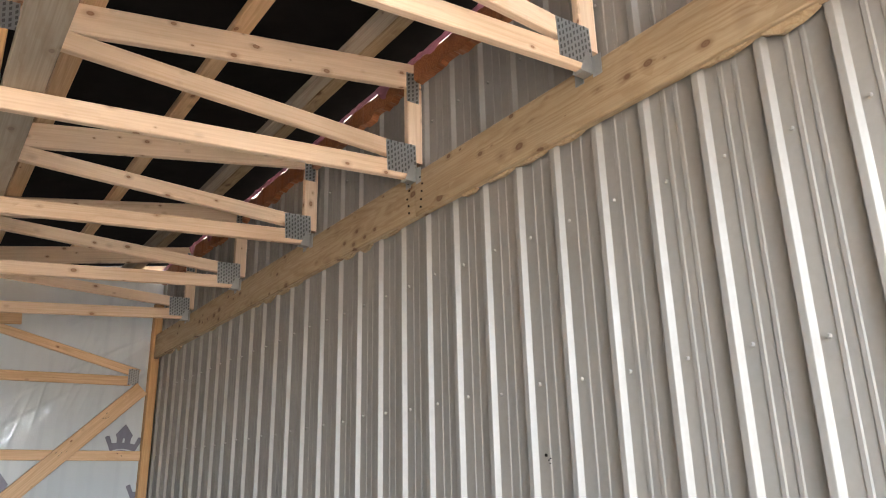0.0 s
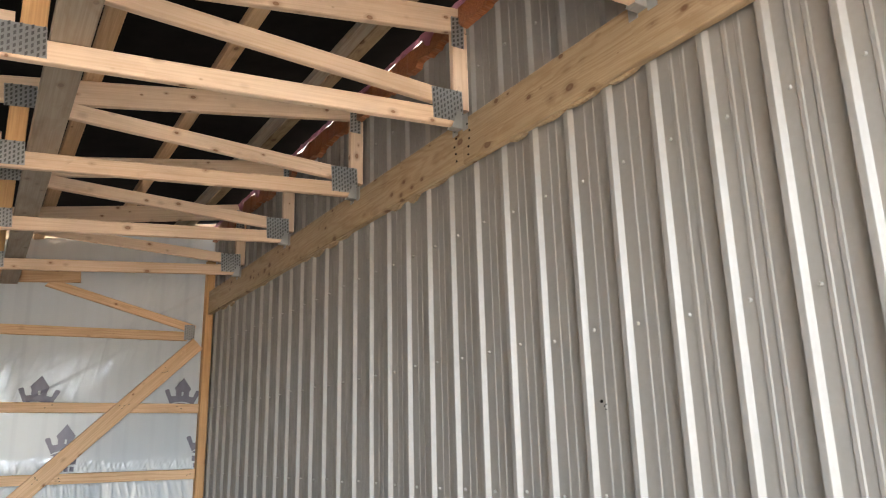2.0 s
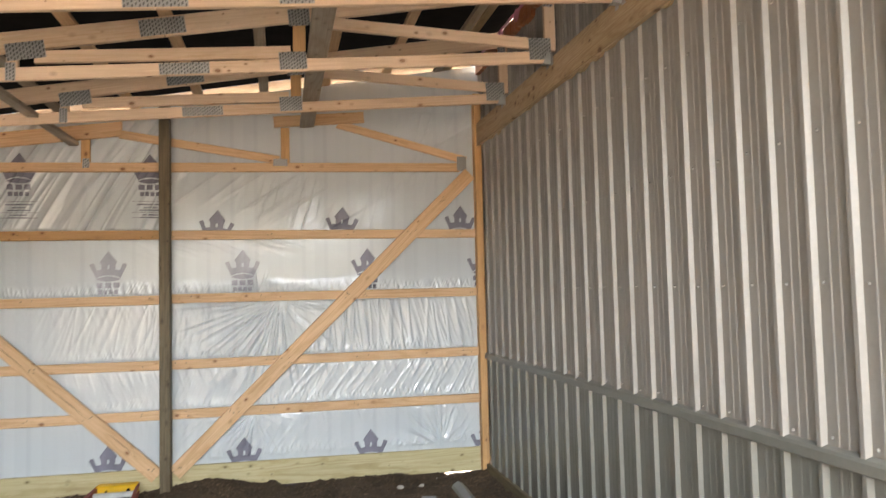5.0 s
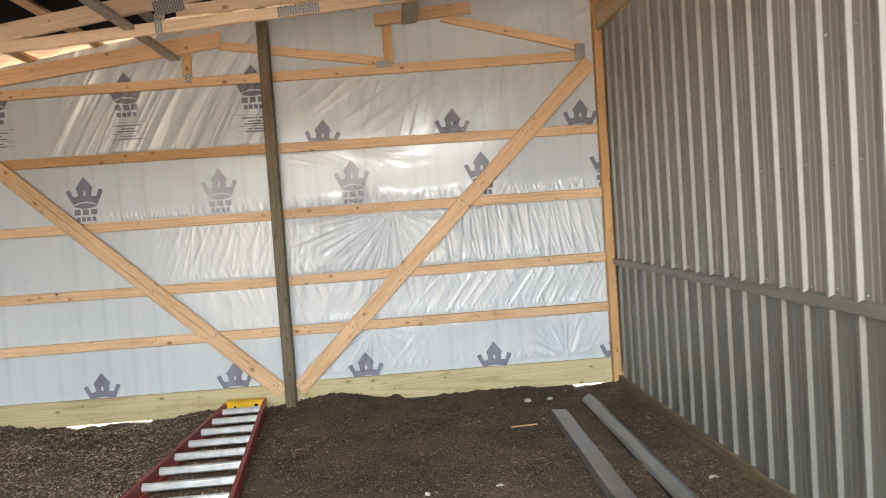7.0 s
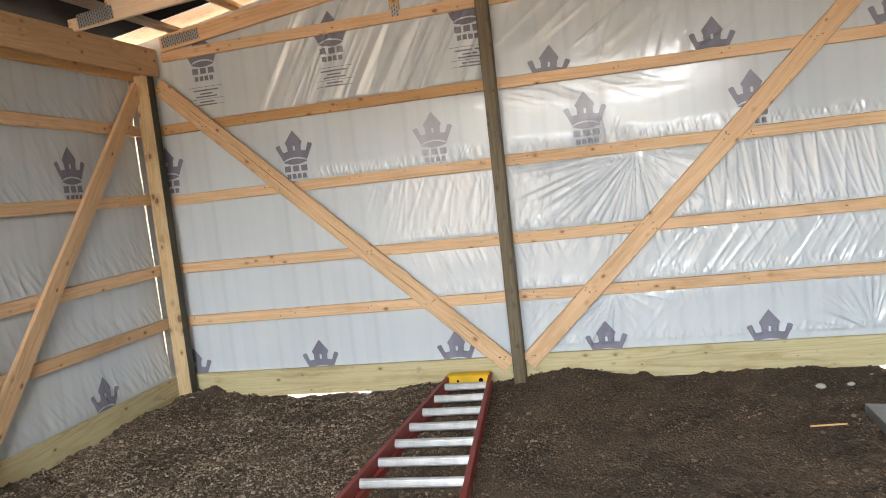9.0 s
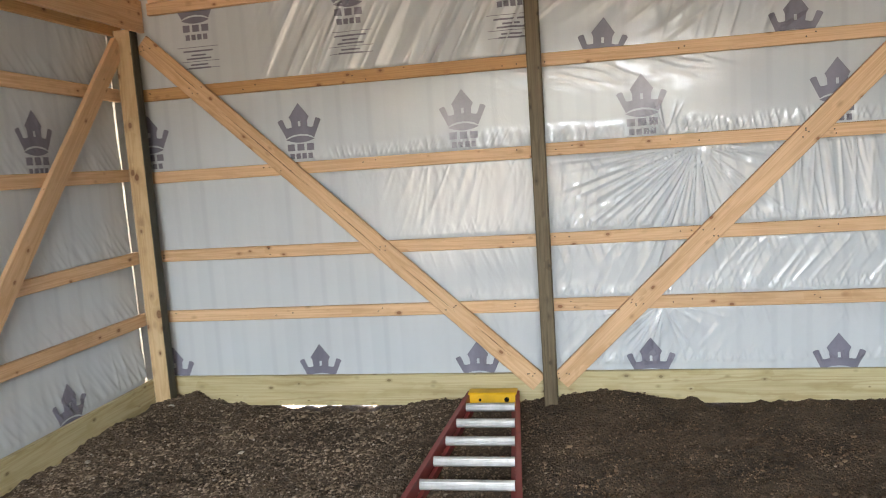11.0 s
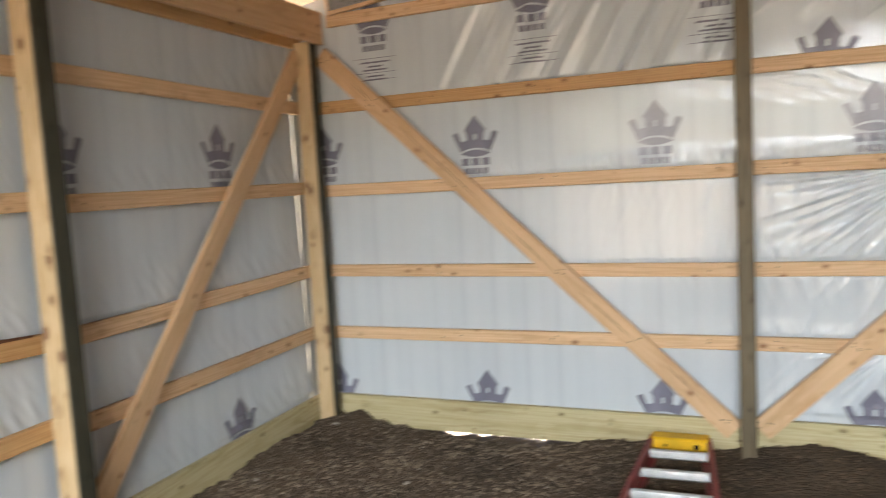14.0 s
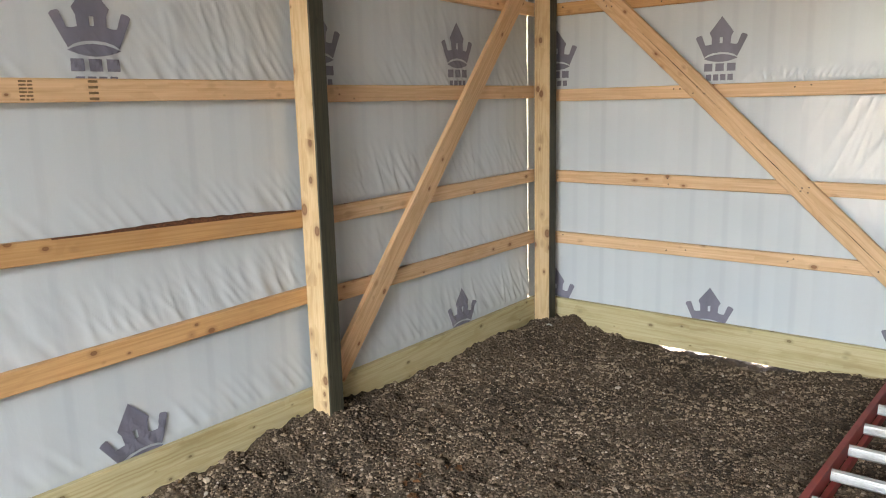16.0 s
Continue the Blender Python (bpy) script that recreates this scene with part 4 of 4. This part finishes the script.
def make_ladder():
    t = empty("step_ladder", "red fibreglass step ladder with yellow cap lying on soil", "ladder", at=(-3.56, -1.6, 0))
    length = 3.0
    inv = Matrix.Translation((3.56, 1.6, 0))

    def at(f, side):
        y = -0.10 - length * f
        half = (0.315 + 0.146 * length * f) / 2
        return Vector((-3.572 + 0.045 * f + side * half, y, 0.122 - 0.028 * f))

    def channel(a, b, w, t_, side, mat_, name):
        m, ln = along(a, b, (0, 0, 1))
        bm = bmesh.new()
        s = side
        prof = [(0, -w / 2), (0, w / 2), (-s * t_, w / 2), (-s * t_, w / 2 - 0.005), (-s * 0.005, w / 2 - 0.005), (-s * 0.005, -w / 2 + 0.005), (-s * t_, -w / 2 + 0.005), (-s * t_, -w / 2)]
        e = [[bm.verts.new((x, y, z)) for y, z in prof] for x in (-ln / 2, ln / 2)]
        for i in range(8):
            j = (i + 1) % 8
            bm.faces.new((e[0][i], e[1][i], e[1][j], e[0][j]))
        bm.faces.new(e[0])
        bm.faces.new(e[1][::-1])
        bmesh.ops.recalc_face_normals(bm, faces=bm.faces)
        ob = part(name, bm, mat_, None)
        ob.parent = t
        ob.matrix_parent_inverse = inv
        ob.matrix_basis = m
        return ob

    for side in (-1, 1):
        drop = Vector((0, 0, -0.038))
        channel(at(0, side) + drop, at(1, side) + drop, 0.076, 0.03, -side, RED, "front_rail")
        low = Vector((side * -0.03, 0, -0.098))
        channel(at(0.03, side) + low, at(0.98, side) + low, 0.045, 0.025, -side, RED, "rear_rail")
        foot = box_bm(-0.03, 0.03, -0.03, 0.03, -0.045, 0.045, 0.008)
        ob = part("rubber_foot", foot, BLACK, None)
        ob.parent, ob.matrix_parent_inverse = t, inv
        ob.matrix_basis = Matrix.Translation(at(1.005, side) + drop)
    for k in range(9):
        f = (0.235 + 0.303 * k) / length
        if f > 0.97:
            continue
        a, b = at(f, -1), at(f, 1)
        a.x += 0.006
        b.x -= 0.006
        a.z -= 0.036
        b.z -= 0.036
        m, ln = along(a, b, (0, 0.5, 0.86))
        bow = [(-0.004 - 0.015 * math.cos(math.pi * (i - 8) / 18), 0.027 * math.sin(math.pi * (i - 8) / 17)) for i in range(17)]
        prof = [(y + (0.0014 if 2 < i < 14 and i % 3 == 0 else 0.0), z) for i, (y, z) in enumerate(bow)]
        prof += [(0.014, 0.029), (0.014, 0.026), (0.0, 0.023), (-0.012, 0.0), (0.0, -0.023), (0.014, -0.026), (0.014, -0.029)]
        bm = bmesh.new()
        e = [[bm.verts.new((x, y, z)) for y, z in prof] for x in (-ln / 2, ln / 2)]
        q = len(prof)
        for i in range(q):
            j = (i + 1) % q
            bm.faces.new((e[0][i], e[1][i], e[1][j], e[0][j]))
        bm.faces.new(e[0])
        bm.faces.new(e[1][::-1])
        bmesh.ops.recalc_face_normals(bm, faces=bm.faces)
        ob = part("tread", bm, ALU, None)
        ob.parent, ob.matrix_parent_inverse = t, inv
        ob.matrix_basis = m
        if k == 0:
            ob["label"] = "ribbed aluminium tread"
    cap = box_bm(-3.745, -3.40, -0.185, -0.06, 0.012, 0.132, 0.012)
    ob = part("top_cap", cap, YELLOW, None)
    ob.parent, ob.matrix_parent_inverse = t, inv
    ob["label"] = "yellow moulded top cap"
    for x, r in ((-3.47, 0.018), (-3.66, 0.010)):
        hole = bmesh.new()
        bmesh.ops.create_cone(hole, cap_ends=True, segments=14, radius1=r, radius2=r, depth=0.004, matrix=Matrix.Translation((x, -0.187, 0.085)) @ pose(0, 0, 0, 90, 0, 0))
        h = part("cap_hole", hole, BLACK, ob)
        h.matrix_parent_inverse = Matrix.Identity(4)
    return t


make_ladder()

# ---- loose steel trims, chips and stones ----


def make_trim(a, b, prof, mat_, label):
    """A folded strip along a to b; prof is its outer fold line in (across, up), 1.5 mm thick."""
    m, ln = along(a, b, (0, 0, 1))
    bm = bmesh.new()
    n = 12
    rows = []
    for i in range(n + 1):
        x = -ln / 2 + ln * i / n
        sag = 0.004 * math.sin(i * 1.7)
        rows.append([bm.verts.new((x, y, z + sag)) for y, z in prof])
    for r, q in zip(rows, rows[1:]):
        for k in range(len(prof) - 1):
            bm.faces.new((r[k], q[k], q[k + 1], r[k + 1]))
    bmesh.ops.recalc_face_normals(bm, faces=bm.faces)
    bmesh.ops.solidify(bm, geom=bm.faces, thickness=0.0015)
    ob = part("steel_trim", bm, mat_)
    ob.matrix_world = m
    return tagged(ob, label, "trim", "loose trims on the soil")


make_trim((-0.86, -1.10, 0.0), (-0.93, -4.1, 0.0), [(0.085, 0.0), (0.075, 0.022), (0.065, 0.026), (0.06, 0.055), (-0.06, 0.062), (-0.064, 0.0), (-0.05, -0.002)], TRIM_STEEL, "grey folded steel fascia length lying on the soil")
make_trim((-0.50, -0.67, 0.0), (-0.565, -3.75, 0.0), [(0.055, 0.0), (0.05, 0.03), (0.005, 0.058), (-0.045, 0.028), (-0.06, 0.0)], TRIM_STEEL, "grey folded steel corner trim lying on the soil")
make_trim((-0.515, -0.78, 0.0), (-0.50, -0.9, 0.0), [(0.07, 0.0), (0.05, 0.01), (0.02, 0.012)], GALV, "torn scrap of galvanised steel beside the trim")


def make_stones():
    rnd = random.Random(11)
    bm_verts, faces = [], []
    octa = [Vector(v) for v in ((1, 0, 0), (0, 1, 0), (-1, 0, 0), (0, -1, 0), (0, 0, 1), (0, 0, -1))]
    octs = ((0, 1, 4), (1, 2, 4), (2, 3, 4), (3, 0, 4), (1, 0, 5), (2, 1, 5), (3, 2, 5), (0, 3, 5))
    phi = (1 + 5 ** 0.5) / 2
    ico = [Vector(v).normalized() for v in ((-1, phi, 0), (1, phi, 0), (-1, -phi, 0), (1, -phi, 0), (0, -1, phi), (0, 1, phi), (0, -1, -phi), (0, 1, -phi), (phi, 0, -1), (phi, 0, 1), (-phi, 0, -1), (-phi, 0, 1))]
    tris = ((0, 11, 5), (0, 5, 1), (0, 1, 7), (0, 7, 10), (0, 10, 11), (1, 5, 9), (5, 11, 4), (11, 10, 2), (10, 7, 6), (7, 1, 8), (3, 9, 4), (3, 4, 2), (3, 2, 6), (3, 6, 8), (3, 8, 9), (4, 9, 5), (2, 4, 11), (6, 2, 10), (8, 6, 7), (9, 8, 1))
    for _ in range(150000):
        x, y = rnd.uniform(-6.2, -0.03), -0.01 - 3.7 * rnd.random()
        r = 0.0038 + 0.0064 * rnd.random() ** 3 + (0.011 if rnd.random() < 0.003 else 0)
        if rnd.random() < 0.93 * smoothstep(-4.2, -2.7, x + 0.8 * noise.noise((x, y, 3.0))):
            r *= rnd.uniform(0.45, 0.9)
            if noise.noise((x * 1.3, y * 1.3, 6.0)) + rnd.uniform(-0.5, 0.5) < -0.25:
                continue
        z = ground_z(x, y) + r * 0.5
        base = len(bm_verts)
        sx, sy, sz = r * rnd.uniform(0.8, 1.5), r * rnd.uniform(0.8, 1.4), r * rnd.uniform(0.5, 0.9)
        a = rnd.uniform(0, 6.28)
        c, s = math.cos(a), math.sin(a)
        shape, sides = (ico, tris) if r > 0.0085 else (octa, octs)
        for v in shape:
            k = rnd.uniform(0.65, 1.2)
            px, py = v.x * sx * k, v.y * sy * k
            bm_verts.append((x + px * c - py * s, y + px * s + py * c, z + v.z * sz * k))
        faces += [(base + i, base + j, base + q) for i, j, q in sides]
    me = bpy.data.meshes.new("gravel")
    me.from_pydata(bm_verts, [], faces)
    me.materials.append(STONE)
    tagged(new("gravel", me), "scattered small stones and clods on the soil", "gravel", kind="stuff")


make_stones()


# ---- small marks and litter ----


def make_stamps():
    west = bpy.data.objects["wall_west"]
    bm = bmesh.new()
    rnd = random.Random(3)
    x = LEFT + 0.0015
    for y0, y1, rows in ((-3.99, -3.89, 6), (-3.82, -3.77, 6), (-3.555, -3.515, 4)):
        for k in range(rows):
            z = 1.86 - 0.034 + 0.068 * k / (rows - 1)
            a = y0
            while a < y1 - 0.01:
                b = min(y1, a + (rnd.uniform(0.012, 0.03) if rows == 6 else 0.05))
                h = 0.0035 if rows == 6 else 0.005
                bm.faces.new([bm.verts.new((x, p, q)) for p, q in ((a, z - h), (b, z - h), (b, z + h), (a, z + h))])
                a = b + 0.004
    part("grade_stamp", bm, STAMP, west, "faint dark printed grade stamp")
    bark = bmesh.new()
    prev = None
    for i in range(46):
        f = i / 45
        y = -2.52 - 1.25 * f
        top = 1.193 + 0.046 + 0.0497 * f
        h = 0.020 * math.sin(math.pi * min(1, f * 1.15 + 0.02)) * (0.8 + 0.5 * noise.noise((y * 18, 2, 0))) + 0.002
        ring = [bark.verts.new(p) for p in ((LEFT - 0.030, y, top - 0.004), (LEFT + 0.001, y, top - 0.004), (LEFT - 0.004, y, top + h * 0.7), (LEFT - 0.02, y, top + h))]
        if prev:
            for a in range(4):
                bark.faces.new((prev[a], prev[(a + 1) % 4], ring[(a + 1) % 4], ring[a]))
        prev = ring
    bmesh.ops.recalc_face_normals(bark, faces=bark.faces)
    part("bark_edge", bark, BARK, west, "dark ragged bark left on the girt")


STAMP = steel("brown_stamp_ink", (0.19, 0.115, 0.05), 0.6, 0.4)
BARK = wood("dark_bark", (0.21, 0.075, 0.03), (0.05, 0.018, 0.009), (0.02, 0.01, 0.006), rough=0.9)
LEAF = wood("dry_leaf", (0.30, 0.15, 0.06), (0.2, 0.09, 0.035), (0.1, 0.05, 0.02), rough=0.8)
make_stamps()


def make_leaf(x, y, size, turn):
    """A curled dry leaf with a lobed outline."""
    bm = bmesh.new()
    mid = bm.verts.new((0, 0, 0.004))
    ring = []
    for i in range(12):
        a = 2 * math.pi * i / 12
        r = size * (0.75 + 0.35 * (i % 2)) * (1.0 if math.cos(a) > -0.5 else 0.7)
        ring.append(bm.verts.new((r * math.cos(a), 0.6 * r * math.sin(a), 0.012 * abs(math.sin(a)) + 0.006 * random.random())))
    for i in range(12):
        bm.faces.new((mid, ring[i], ring[(i + 1) % 12]))
    bmesh.ops.solidify(bm, geom=bm.faces, thickness=0.001)
    ob = part("dry_leaf", bm, LEAF)
    ob.matrix_world = pose(x, y, ground_z(x, y) + 0.012, random.uniform(-12, 12), random.uniform(-12, 12), turn)
    tagged(ob, "curled brown dry leaf on the soil", "leaf", "dry leaves")


for k in range(9):
    make_leaf(-5.35 + random.uniform(-0.22, 0.22), -2.52 + random.uniform(-0.2, 0.2), random.uniform(0.015, 0.035), random.uniform(0, 360))


def make_chip(x, y, length, turn, label):
    bm = prism(length, 0.032, 0.010, 0.002, 0.6, -0.5)
    for v in bm.verts:
        v.co.z += 0.006 * math.sin(v.co.x * 40)
    ob = part("wood_chip", bm, PINE_DEEP)
    ob.matrix_world = pose(x, y, ground_z(x, y) + 0.024, 70, 0, turn)
    tagged(ob, label, "wood chip", "wood chips")


make_chip(-1.18, -1.32, 0.2, 6, "orange splinter of pine lying on the soil")


def make_pebble(x, y, r, label):
    bm = bmesh.new()
    bmesh.ops.create_icosphere(bm, subdivisions=2, radius=r)
    for v in bm.verts:
        k = 1 + 0.25 * noise.noise(v.co * (1.2 / r) + Vector((x, y, 0)))
        v.co = Vector((v.co.x * 1.4 * k, v.co.y * k, v.co.z * 0.7 * k))
    ob = part("pale_stone", bm, PALE, smooth=True)
    ob.matrix_world = pose(x, y, ground_z(x, y) + r * 0.35, 0, 0, x * 211)
    tagged(ob, label, "stone", "pale stones")


PALE = steel("pale_limestone", (0.5, 0.47, 0.42), 0.85, 0.15)
for x, y, r in ((-1.0, -0.42, 0.026), (-0.78, -0.33, 0.02), (-0.24, -2.66, 0.03), (-1.55, -2.55, 0.022), (-2.0, -2.6, 0.016), (-0.6, -0.2, 0.014), (-6.0, -0.3, 0.02), (-5.0, -2.7, 0.014)):
    make_pebble(x, y, r, "pale rounded stone half sunk in the soil")
